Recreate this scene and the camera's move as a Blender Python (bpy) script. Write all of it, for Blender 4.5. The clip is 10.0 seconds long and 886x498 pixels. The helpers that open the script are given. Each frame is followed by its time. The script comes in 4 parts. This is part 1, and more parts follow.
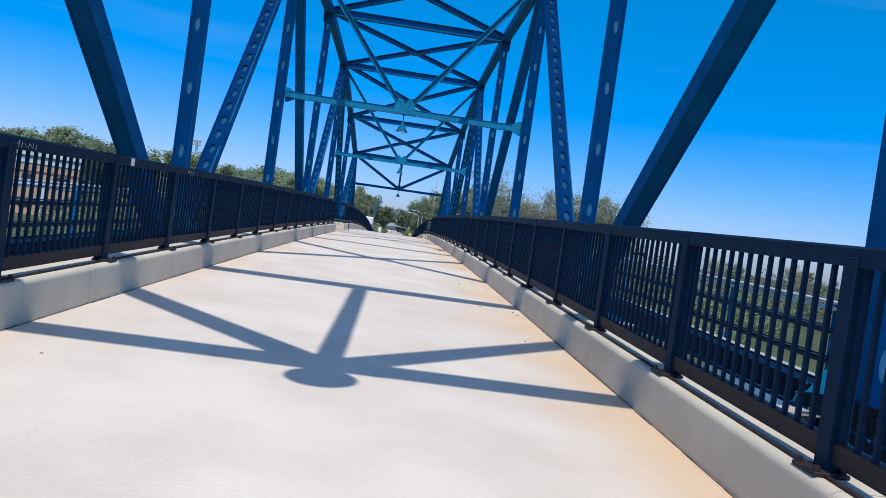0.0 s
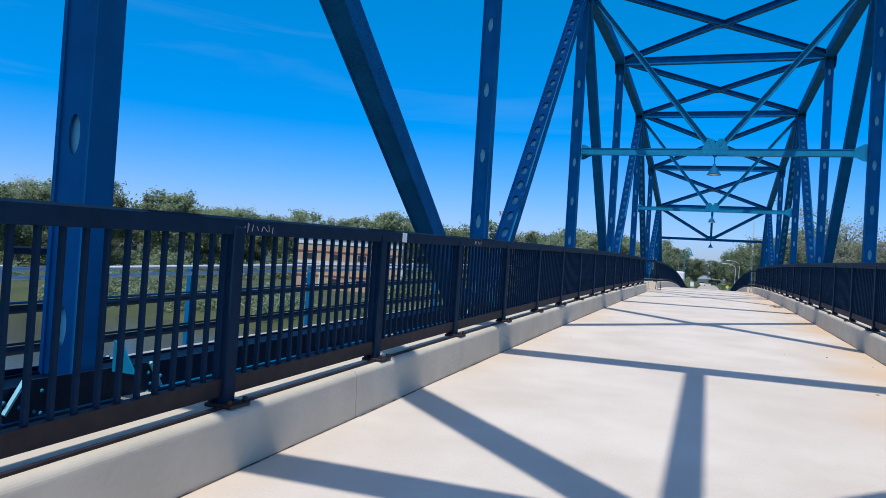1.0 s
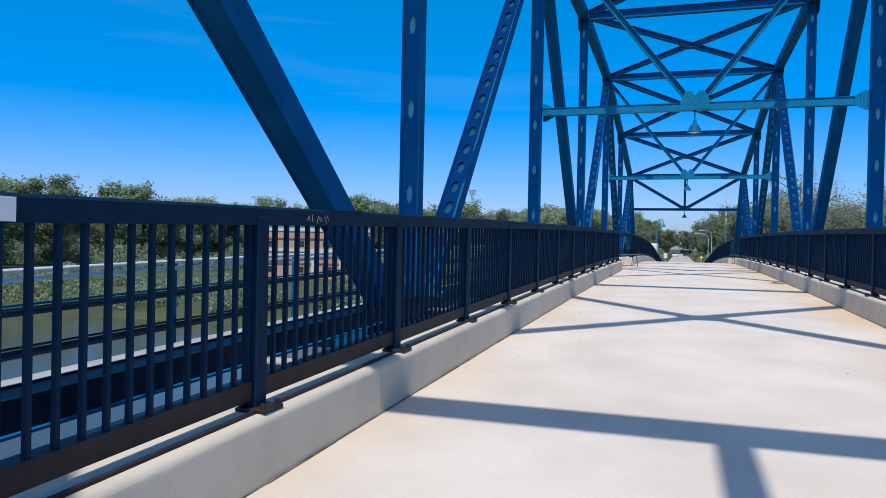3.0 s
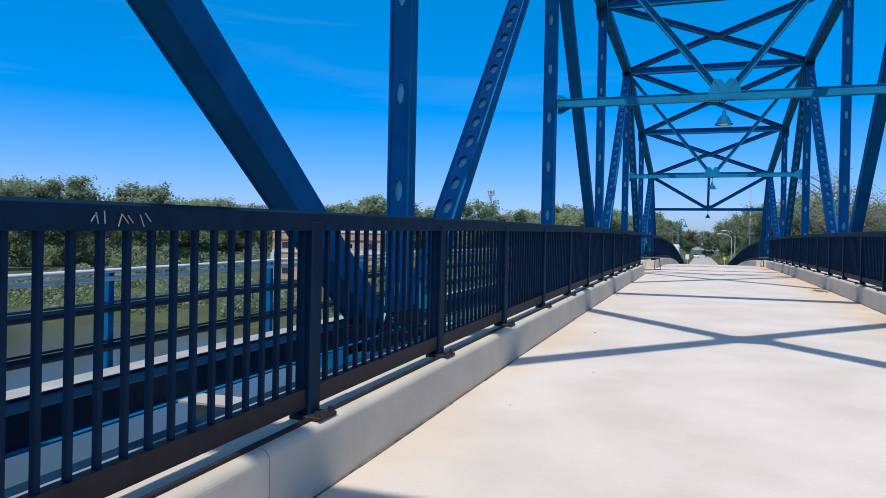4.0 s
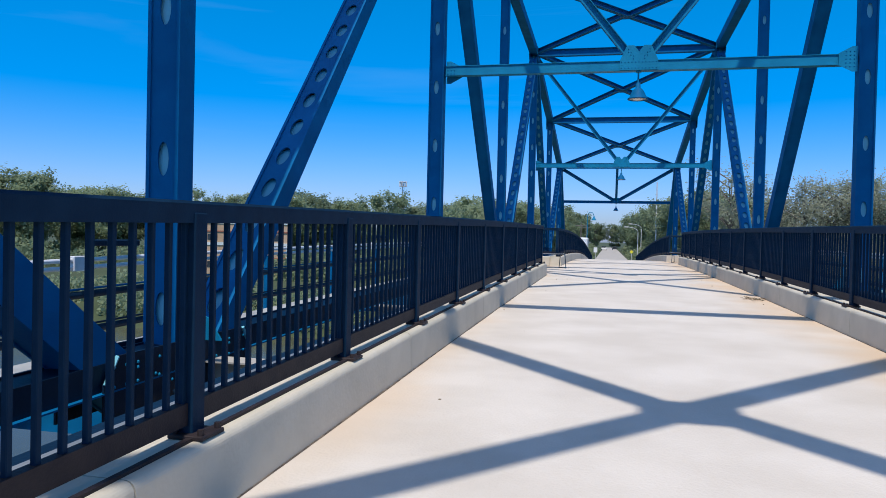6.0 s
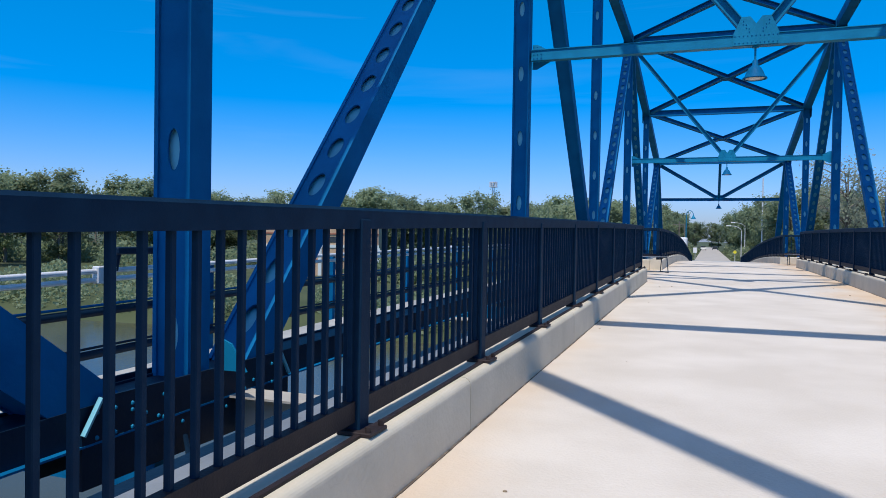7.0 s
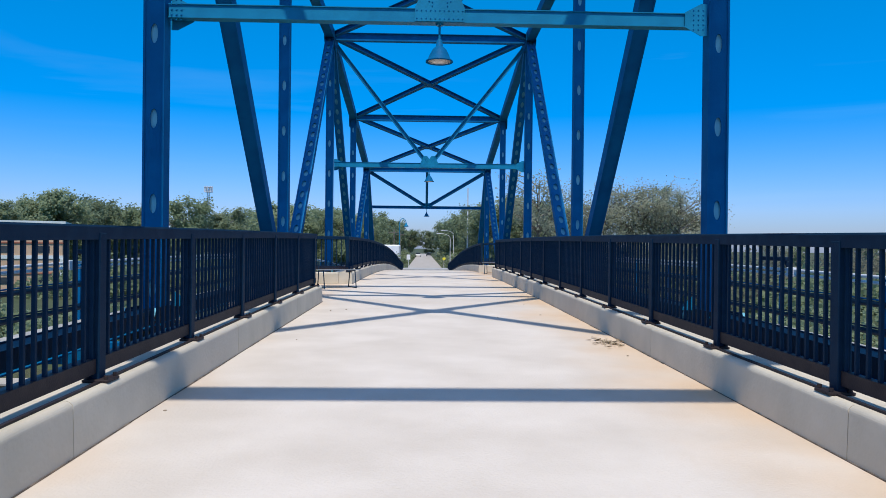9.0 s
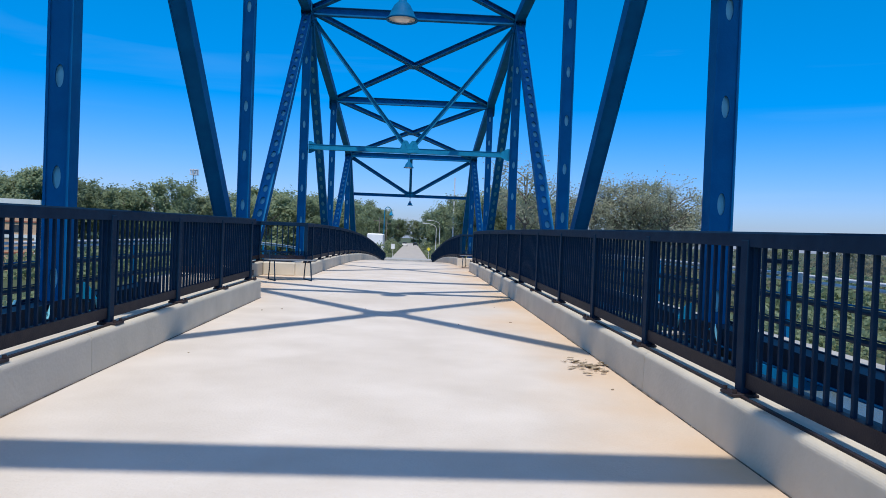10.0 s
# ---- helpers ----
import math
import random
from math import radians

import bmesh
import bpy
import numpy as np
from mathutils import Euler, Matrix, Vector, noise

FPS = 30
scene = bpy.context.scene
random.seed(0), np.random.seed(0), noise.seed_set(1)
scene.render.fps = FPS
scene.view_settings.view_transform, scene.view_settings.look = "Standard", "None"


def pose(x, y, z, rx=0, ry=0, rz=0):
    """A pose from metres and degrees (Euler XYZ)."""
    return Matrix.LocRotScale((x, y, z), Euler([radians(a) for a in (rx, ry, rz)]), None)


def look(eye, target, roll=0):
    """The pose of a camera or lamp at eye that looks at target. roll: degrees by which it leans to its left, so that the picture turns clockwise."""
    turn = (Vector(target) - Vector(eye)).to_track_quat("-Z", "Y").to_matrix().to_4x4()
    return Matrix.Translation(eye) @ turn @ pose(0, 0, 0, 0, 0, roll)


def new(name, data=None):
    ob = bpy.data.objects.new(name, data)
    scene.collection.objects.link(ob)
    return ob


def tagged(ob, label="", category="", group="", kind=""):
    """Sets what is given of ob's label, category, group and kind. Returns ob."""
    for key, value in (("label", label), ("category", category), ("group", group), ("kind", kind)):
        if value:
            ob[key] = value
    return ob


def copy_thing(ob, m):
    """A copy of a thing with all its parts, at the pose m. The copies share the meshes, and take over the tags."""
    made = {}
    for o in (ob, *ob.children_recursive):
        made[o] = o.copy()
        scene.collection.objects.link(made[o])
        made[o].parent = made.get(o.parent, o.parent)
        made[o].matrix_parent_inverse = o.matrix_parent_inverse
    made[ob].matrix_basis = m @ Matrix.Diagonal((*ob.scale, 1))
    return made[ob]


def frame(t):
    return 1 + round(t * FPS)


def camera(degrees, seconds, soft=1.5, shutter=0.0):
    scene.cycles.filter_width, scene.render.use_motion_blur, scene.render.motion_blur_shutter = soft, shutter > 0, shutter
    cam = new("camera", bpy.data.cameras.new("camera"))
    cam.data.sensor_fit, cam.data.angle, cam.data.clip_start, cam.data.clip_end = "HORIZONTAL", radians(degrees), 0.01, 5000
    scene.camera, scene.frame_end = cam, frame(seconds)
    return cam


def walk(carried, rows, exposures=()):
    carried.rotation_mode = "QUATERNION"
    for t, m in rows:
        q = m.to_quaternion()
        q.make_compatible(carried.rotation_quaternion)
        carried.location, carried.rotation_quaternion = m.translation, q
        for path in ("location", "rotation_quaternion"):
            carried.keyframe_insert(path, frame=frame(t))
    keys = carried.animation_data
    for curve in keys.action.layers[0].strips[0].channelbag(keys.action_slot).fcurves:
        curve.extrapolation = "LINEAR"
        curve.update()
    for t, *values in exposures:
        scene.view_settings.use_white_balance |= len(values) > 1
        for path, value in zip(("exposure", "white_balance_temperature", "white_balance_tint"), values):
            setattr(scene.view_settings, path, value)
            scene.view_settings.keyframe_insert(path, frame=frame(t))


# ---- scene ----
cam = camera(62.8, 10.0, 0.85)
PATH = [
    (0, (0.344, 1.186, 1.463), (0.479, 3.181, 1.417), 8.0),
    (0.3, (0.285, 1.71, 1.515), (0.006, 3.69, 1.468), 7.4),
    (0.5, (0.135, 2.209, 1.545), (-0.341, 4.151, 1.512), 7.0),
    (1, (0.04, 3.105, 1.547), (-0.651, 4.981, 1.581), 3.6),
    (1.5, (-0.078, 4.022, 1.593), (-0.806, 5.885, 1.609), 2.1),
    (2, (-0.157, 4.958, 1.602), (-0.798, 6.852, 1.597), 1.1),
    (2.5, (-0.288, 5.936, 1.625), (-0.96, 7.819, 1.609), 1.0),
    (2.7, (-0.331, 6.376, 1.627), (-0.975, 8.269, 1.612), 0.9),
    (3.8, (-0.50, 8.43, 1.705), (-1.105, 10.335, 1.69), 1.3),
    (4, (-0.564, 8.837, 1.708), (-1.234, 10.722, 1.694), 1.1),
    (4.5, (-0.637, 9.72, 1.774), (-1.314, 11.601, 1.755), 0.4),
    (5, (-0.62, 10.764, 1.762), (-1.106, 12.704, 1.741), 0.5),
    (5.2, (-0.611, 11.246, 1.771), (-0.991, 13.21, 1.744), 0.7),
    (6.3, (-0.67, 13.36, 1.822), (-1.202, 15.288, 1.784), 1.9),
    (6.5, (-0.725, 13.615, 1.837), (-1.341, 15.517, 1.797), 1.8),
    (7, (-0.904, 14.654, 1.852), (-1.588, 16.533, 1.818), 0.9),
    (7.5, (-0.88, 15.674, 1.849), (-1.493, 17.578, 1.842), -0.6),
    (8, (-0.712, 16.516, 1.911), (-1.01, 18.494, 1.907), -0.9),
    (8.5, (-0.484, 17.422, 1.924), (-0.549, 19.421, 1.927), 0.0),
    (9, (-0.26, 18.416, 1.951), (-0.206, 20.415, 1.947), 0.6),
    (9.5, (-0.032, 19.369, 1.966), (0.05, 21.367, 1.951), 1.9),
    (9.9, (0.217, 20.214, 1.965), (0.32, 22.211, 1.939), 2.1),
    (10, (0.285, 20.395, 1.987), (0.372, 22.392, 1.957), 2.2),
]
walk(cam, [(t, look(eye, target, roll)) for t, eye, target, roll in PATH])

# ---- light ----
SUN_EL, SUN_C = 63.4, 0.50
world = bpy.data.worlds.new("sky")
scene.world = world
world.use_nodes = True
wn = world.node_tree
sky = wn.nodes.new("ShaderNodeTexSky")
sky.sky_type, sky.sun_disc = "NISHITA", False
sky.sun_elevation, sky.sun_rotation = radians(SUN_EL), radians(180)
sky.air_density, sky.dust_density, sky.ozone_density = 1.0, 0.6, 4.5
tint = wn.nodes.new("ShaderNodeHueSaturation")
tint.inputs["Hue"].default_value, tint.inputs["Saturation"].default_value = 0.497, 1.66
wn.links.new(sky.outputs[0], tint.inputs["Color"])
# clear, dry air: the sky stays blue down to the horizon
wg, wz, wr, wlow = (wn.nodes.new(k) for k in ("ShaderNodeTexCoord", "ShaderNodeSeparateXYZ", "ShaderNodeMapRange", "ShaderNodeMix"))
wlow.data_type, wlow.blend_type = "RGBA", "MULTIPLY"
wr.inputs["From Min"].default_value, wr.inputs["From Max"].default_value = 0.0, 0.36
wr.inputs["To Min"].default_value, wr.inputs["To Max"].default_value = 1.0, 0.0
wlow.inputs["B"].default_value = (0.46, 0.53, 0.95, 1)
wn.links.new(wg.outputs["Generated"], wz.inputs[0])
wn.links.new(wz.outputs["Z"], wr.inputs["Value"])
wn.links.new(wr.outputs[0], wlow.inputs["Factor"])
# the blue pales towards the zenith, round the high sun
pale, wtop, wzen = (wn.nodes.new(k) for k in ("ShaderNodeHueSaturation", "ShaderNodeMapRange", "ShaderNodeMix"))
pale.inputs["Saturation"].default_value = 0.95
wtop.inputs["From Min"].default_value, wtop.inputs["From Max"].default_value = 0.40, 0.85
wzen.data_type = "RGBA"
wn.links.new(sky.outputs[0], pale.inputs["Color"])
wn.links.new(wz.outputs["Z"], wtop.inputs["Value"])
wn.links.new(wtop.outputs[0], wzen.inputs["Factor"])
wn.links.new(tint.outputs[0], wzen.inputs["A"])
wn.links.new(pale.outputs[0], wzen.inputs["B"])
wn.links.new(wzen.outputs["Result"], wlow.inputs["A"])
wco, wmp, wnz = wn.nodes.new("ShaderNodeTexCoord"), wn.nodes.new("ShaderNodeMapping"), wn.nodes.new("ShaderNodeTexNoise")
wmp.inputs["Scale"].default_value, wmp.inputs["Rotation"].default_value = (1.2, 1.6, 14.0), (0.12, 0.05, 0.4)
wnz.inputs["Scale"].default_value, wnz.inputs["Detail"].default_value, wnz.inputs["Distortion"].default_value = 1.6, 7, 0.6
wrange, wmix = wn.nodes.new("ShaderNodeMapRange"), wn.nodes.new("ShaderNodeMix")
wmix.data_type = "RGBA"
for k, v in (("From Min", 0.56), ("From Max", 0.85), ("To Max", 0.05)):
    wrange.inputs[k].default_value = v
wmix.inputs["B"].default_value = (5.0, 5.6, 6.4, 1)
wn.links.new(wco.outputs["Generated"], wmp.inputs[0])
wn.links.new(wmp.outputs[0], wnz.inputs["Vector"])
wn.links.new(wnz.outputs[0], wrange.inputs["Value"])
wn.links.new(wrange.outputs[0], wmix.inputs["Factor"])
wn.links.new(wlow.outputs["Result"], wmix.inputs["A"])
wn.links.new(wmix.outputs["Result"], wn.nodes["Background"].inputs[0])
wn.nodes["Background"].inputs[1].default_value = 0.174
sun = new("sun", bpy.data.lights.new("sun", "SUN"))
sun.data.energy, sun.data.angle, sun.data.color = 3.85, radians(0.6), (1.0, 0.945, 0.875)
sun.matrix_basis = look((0.5, -40, 40 / SUN_C), (0, 0, 0))


# ---- materials ----
def material(name, c1, c2, scale=3.0, rough=0.6, metal=0.0, bump=0.0, bump_scale=60.0, c3=None, big=0.35, spec=0.5, vary=0.0, stretch=(1, 1, 1)):
    """Two scales of noise between c1 and c2, a larger stain of c3, a fine bump; vary: change of value from object to object."""
    m = bpy.data.materials.new(name)
    m.use_nodes = True
    t, b = m.node_tree, m.node_tree.nodes["Principled BSDF"]
    b.inputs["Roughness"].default_value, b.inputs["Metallic"].default_value = rough, metal
    b.inputs["Specular IOR Level"].default_value = spec
    co, mp = t.nodes.new("ShaderNodeTexCoord"), t.nodes.new("ShaderNodeMapping")
    mp.inputs["Scale"].default_value = stretch
    t.links.new(co.outputs["Object"], mp.inputs[0])

    def tex(s, detail=5):
        n = t.nodes.new("ShaderNodeTexNoise")
        n.inputs["Scale"].default_value, n.inputs["Detail"].default_value = s, detail
        t.links.new(mp.outputs[0], n.inputs["Vector"])
        return n

    def mix(fac, a, c, lo=0.35, hi=0.65):
        r, x = t.nodes.new("ShaderNodeMapRange"), t.nodes.new("ShaderNodeMix")
        x.data_type = "RGBA"
        r.inputs["From Min"].default_value, r.inputs["From Max"].default_value = lo, hi
        t.links.new(fac, r.inputs["Value"])
        t.links.new(r.outputs[0], x.inputs["Factor"])
        for sock, v in ((x.inputs["A"], a), (x.inputs["B"], c)):
            if isinstance(v, tuple):
                sock.default_value = (*v, 1)
            else:
                t.links.new(v, sock)
        return x.outputs["Result"]

    col = mix(tex(scale).outputs[0], c1, c2)
    if c3:
        col = mix(tex(scale * 0.12, 3).outputs[0], col, c3, 1 - big - 0.12, 1 - big + 0.12)
    if vary:
        inf, hs = t.nodes.new("ShaderNodeObjectInfo"), t.nodes.new("ShaderNodeHueSaturation")
        r = t.nodes.new("ShaderNodeMapRange")
        r.inputs["To Min"].default_value, r.inputs["To Max"].default_value = 1 - vary, 1 + vary
        t.links.new(inf.outputs["Random"], r.inputs["Value"])
        t.links.new(r.outputs[0], hs.inputs["Value"])
        t.links.new(col, hs.inputs["Color"])
        col = hs.outputs[0]
    t.links.new(col, b.inputs["Base Color"])
    if bump:
        bp = t.nodes.new("ShaderNodeBump")
        bp.inputs["Strength"].default_value, bp.inputs["Distance"].default_value = bump, 0.02
        t.links.new(tex(bump_scale, 8).outputs[0], bp.inputs["Height"])
        t.links.new(bp.outputs[0], b.inputs["Normal"])
    return m


# STEEL and RAIL lean a little bluer, standing in for veiling glare.
STEEL = material("blue_steel_paint", (0.002, 0.108, 0.262), (0.003, 0.140, 0.325), 2.0, 0.55, bump=0.15, bump_scale=25, c3=(0.002, 0.090, 0.19), spec=0.06)
TEAL = material("teal_steel_paint", (0.004, 0.17, 0.32), (0.006, 0.21, 0.38), 2.5, 0.5, bump=0.1, bump_scale=30, c3=(0.004, 0.16, 0.29), spec=0.15)
RAIL = material("dark_rail_paint", (0.004, 0.020, 0.046), (0.006, 0.027, 0.058), 8, 0.6, bump=0.1, bump_scale=120, spec=0.07)
# Pale teals: the top angle's colour, and lit-looking hand holes and gusset edges.
PALE_TEAL = material("pale_teal_paint", (0.16, 0.50, 0.60), (0.2, 0.55, 0.65), 4, 0.5)
HOLE_TEAL = material("hole_teal", (0.05, 0.30, 0.42), (0.07, 0.36, 0.48), 4, 0.5)
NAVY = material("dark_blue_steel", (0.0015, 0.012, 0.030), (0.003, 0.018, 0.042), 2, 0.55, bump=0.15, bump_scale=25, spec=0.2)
# Browner tone for the bottom rails, base strips and base plates.
RAIL_BROWN = material("rail_brown", (0.020, 0.016, 0.020), (0.034, 0.025, 0.026), 8, 0.6, bump=0.15, bump_scale=90, spec=0.2)
CONC = material("deck_concrete", (0.585, 0.52, 0.445), (0.67, 0.605, 0.53), 1.2, 0.85, bump=0.25, bump_scale=45, c3=(0.56, 0.49, 0.41), big=0.36)
CURB = material("curb_concrete", (0.52, 0.47, 0.375), (0.60, 0.54, 0.435), 2.2, 0.85, bump=0.16, bump_scale=30, c3=(0.50, 0.45, 0.38), vary=0.05)
SLAB = material("weathered_slab", (0.30, 0.31, 0.31), (0.40, 0.40, 0.39), 2, 0.9, bump=0.3, bump_scale=25)
PAN = material("grey_fascia_plate", (0.16, 0.18, 0.20), (0.22, 0.24, 0.26), 1.5, 0.6, bump=0.2, bump_scale=20)
GALV = material("galvanised_pipe", (0.62, 0.63, 0.64), (0.74, 0.75, 0.76), 6, 0.4, metal=0.15)
WATER = material("brown_water", (0.060, 0.060, 0.034), (0.080, 0.076, 0.044), 0.05, 0.16, bump=0.25, bump_scale=1.2, spec=0.25)
BRICK = material("tan_wall", (0.46, 0.30, 0.18), (0.56, 0.38, 0.24), 0.4, 0.85)
BAND = material("red_brick_band", (0.30, 0.10, 0.06), (0.38, 0.14, 0.08), 0.8, 0.85)
PALE = material("pale_roof", (0.55, 0.6, 0.56), (0.65, 0.68, 0.65), 0.4, 0.6)
GLASS = material("dark_window", (0.02, 0.03, 0.04), (0.04, 0.05, 0.06), 1, 0.15)
ASPH = material("asphalt", (0.36, 0.335, 0.31), (0.44, 0.41, 0.38), 0.6, 0.9, bump=0.3, bump_scale=20)
GRASS = material("bank_grass", (0.038, 0.055, 0.018), (0.066, 0.082, 0.030), 0.12, 0.95, bump=0.6, bump_scale=3, c3=(0.080, 0.072, 0.042), big=0.35)
BARK = material("bark", (0.14, 0.125, 0.105), (0.23, 0.205, 0.175), 3, 0.9)
WHITE = material("white_paint", (0.75, 0.76, 0.76), (0.82, 0.82, 0.82), 2, 0.5)
YELLOW = material("yellow_sign", (0.75, 0.62, 0.03), (0.8, 0.68, 0.05), 2, 0.5)
DIRT = material("dry_debris", (0.24, 0.19, 0.13), (0.36, 0.29, 0.2), 12, 0.95)
LENS = material("lamp_lens", (0.6, 0.55, 0.5), (0.68, 0.62, 0.56), 5, 0.25)


def stain_deck():
    """Orange-brown staining that creeps in from the curbs, stronger on the east side."""
    t = CONC.node_tree
    b = t.nodes["Principled BSDF"]
    src = b.inputs["Base Color"].links[0].from_socket
    co, sep = t.nodes.new("ShaderNodeTexCoord"), t.nodes.new("ShaderNodeSeparateXYZ")
    t.links.new(co.outputs["Object"], sep.inputs[0])

    def calc(op, p, q=None):
        n = t.nodes.new("ShaderNodeMath")
        n.operation = op
        for i, v in enumerate((p, q)):
            if v is None:
                continue
            if isinstance(v, float):
                n.inputs[i].default_value = v
            else:
                t.links.new(v, n.inputs[i])
        return n.outputs[0]

    def ramp(v, lo, hi, top):
        n = t.nodes.new("ShaderNodeMapRange")
        n.interpolation_type = "SMOOTHSTEP"
        for k, val in (("From Min", lo), ("From Max", hi), ("To Max", top)):
            n.inputs[k].default_value = val
        t.links.new(v, n.inputs["Value"])
        return n.outputs[0]

    nz = t.nodes.new("ShaderNodeTexNoise")
    nz.inputs["Scale"].default_value, nz.inputs["Detail"].default_value = 0.55, 6
    t.links.new(co.outputs["Object"], nz.inputs["Vector"])
    wob = calc("MULTIPLY", calc("SUBTRACT", nz.outputs[0], 0.5), 2.6)
    east = ramp(calc("ADD", sep.outputs["X"], wob), 1.2, 2.6, 0.75)
    west = ramp(calc("ADD", calc("MULTIPLY", sep.outputs["X"], -1.0), wob), 1.8, 2.9, 0.5)
    amount = calc("MAXIMUM", east, west)
    mx = t.nodes.new("ShaderNodeMix")
    mx.data_type = "RGBA"
    mx.inputs["B"].default_value = (0.62, 0.42, 0.24, 1)
    t.links.new(amount, mx.inputs["Factor"])
    t.links.new(src, mx.inputs["A"])
    t.links.new(mx.outputs["Result"], b.inputs["Base Color"])


stain_deck()


def leaf(name, a, b):
    """Leaves let part of the light through."""
    m = material(name, a, b, 0.35, 0.8, vary=0.18, spec=0.2)
    t = m.node_tree
    p = t.nodes["Principled BSDF"]
    tr, mx = t.nodes.new("ShaderNodeBsdfTranslucent"), t.nodes.new("ShaderNodeMixShader")
    t.links.new(p.inputs["Base Color"].links[0].from_socket, tr.inputs["Color"])
    mx.inputs[0].default_value = 0.55
    t.links.new(p.outputs[0], mx.inputs[1])
    t.links.new(tr.outputs[0], mx.inputs[2])
    t.links.new(mx.outputs[0], t.nodes["Material Output"].inputs["Surface"])
    return m


# LEAF_A and LEAF_B are paler than real leaves, standing in for distance haze.
LEAF_A = leaf("leaf_green_hazed", (0.24, 0.30, 0.17), (0.32, 0.37, 0.23))
LEAF_B = leaf("leaf_dark_hazed", (0.21, 0.27, 0.15), (0.28, 0.33, 0.20))
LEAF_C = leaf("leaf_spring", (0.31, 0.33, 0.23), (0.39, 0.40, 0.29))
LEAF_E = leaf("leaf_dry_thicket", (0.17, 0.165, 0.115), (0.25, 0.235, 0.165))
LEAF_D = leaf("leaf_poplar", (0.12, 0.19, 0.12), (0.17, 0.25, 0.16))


# ---- mesh helpers ----
def part(name, bm, mat, parent=None, label="", m=None, smooth=False):
    me = bpy.data.meshes.new(name)
    bmesh.ops.recalc_face_normals(bm, faces=bm.faces)
    bm.to_mesh(me)
    bm.free()
    for mm in mat if isinstance(mat, (list, tuple)) else [mat]:
        me.materials.append(mm)
    if smooth:
        me.polygons.foreach_set("use_smooth", [True] * len(me.polygons))
    ob = new(name, me)
    if m is not None:
        ob.matrix_basis = m
    if parent is not None:
        ob.parent = parent
    if label:
        ob["label"] = label
    return ob


def share(name, me, parent, m):
    ob = new(name, me)
    ob.parent, ob.matrix_basis = parent, m
    return ob


def box(bm, x0, x1, y0, y1, z0, z1, m=None, bevel=0.0):
    r = bmesh.ops.create_cube(bm, size=1)
    vs = r["verts"]
    for v in vs:
        v.co = Vector(((x0 + x1) / 2 + v.co.x * (x1 - x0), (y0 + y1) / 2 + v.co.y * (y1 - y0), (z0 + z1) / 2 + v.co.z * (z1 - z0)))
    if bevel:
        es = list({e for v in vs for e in v.link_edges})
        vs = list({v for f in bmesh.ops.bevel(bm, geom=es, offset=bevel, segments=1, affect="EDGES")["faces"] for v in f.verts} | {v for v in vs if v.is_valid})
    if m is not None:
        bmesh.ops.transform(bm, matrix=m, verts=vs)
    return vs


def tube(bm, p0, p1, r0, r1=None, n=8):
    p0, p1 = Vector(p0), Vector(p1)
    d = p1 - p0
    m = Matrix.Translation((p0 + p1) / 2) @ d.to_track_quat("Z", "Y").to_matrix().to_4x4()
    bmesh.ops.create_cone(bm, segments=n, radius1=r0, radius2=r0 if r1 is None else r1, depth=d.length, cap_ends=True, matrix=m)


def lathe(bm, profile, n=20, m=None):
    """Turns (radius, z) pairs round the z axis."""
    rings = [[bm.verts.new((r * math.cos(2 * math.pi * k / n), r * math.sin(2 * math.pi * k / n), z)) for k in range(n)] for r, z in profile]
    for a, b in zip(rings, rings[1:]):
        for k in range(n):
            bm.faces.new((a[k], a[(k + 1) % n], b[(k + 1) % n], b[k]))
    if m is not None:
        bmesh.ops.transform(bm, matrix=m, verts=[v for r in rings for v in r])


def thing(name, label, category, group="", kind="", m=None):
    ob = new(name)
    if m is not None:
        ob.matrix_basis = m
    return tagged(ob, label, category, group, kind)


def along(p0, p1, across=(1, 0, 0)):
    """A pose at p0 with z towards p1 and x as near to across as can be; and the length."""
    p0, p1 = Vector(p0), Vector(p1)
    z = (p1 - p0).normalized()
    y = z.cross(Vector(across)).normalized()
    x = y.cross(z)
    m = Matrix((x, y, z)).transposed().to_4x4()
    m.translation = p0
    return m, (p1 - p0).length


def sheet_with_holes(bm, w, z0, z1, y, t, step, hw, hh, phase=0.5):
    """A plate across x from z0 to z1 at depth y, t thick, with oval holes every step."""
    n = max(1, int((z1 - z0) / step))
    s = (z1 - z0) / n
    K = 16
    for i in range(n):
        zc, a = z0 + (i + 0.5) * s, []
        for yy in (y - t / 2, y + t / 2):
            inner = [bm.verts.new((hw * math.cos(2 * math.pi * k / K), yy, zc + hh * math.sin(2 * math.pi * k / K))) for k in range(K)]
            outer = []
            for k in range(K):
                c, d = math.cos(2 * math.pi * k / K), math.sin(2 * math.pi * k / K)
                f = 1 / max(abs(c), abs(d))
                outer.append(bm.verts.new((c * f * w / 2, yy, zc + d * f * s / 2)))
            for k in range(K):
                bm.faces.new((inner[k], inner[(k + 1) % K], outer[(k + 1) % K], outer[k]))
            a.append(inner)
        for k in range(K):
            bm.faces.new((a[0][k], a[0][(k + 1) % K], a[1][(k + 1) % K], a[1][k]))


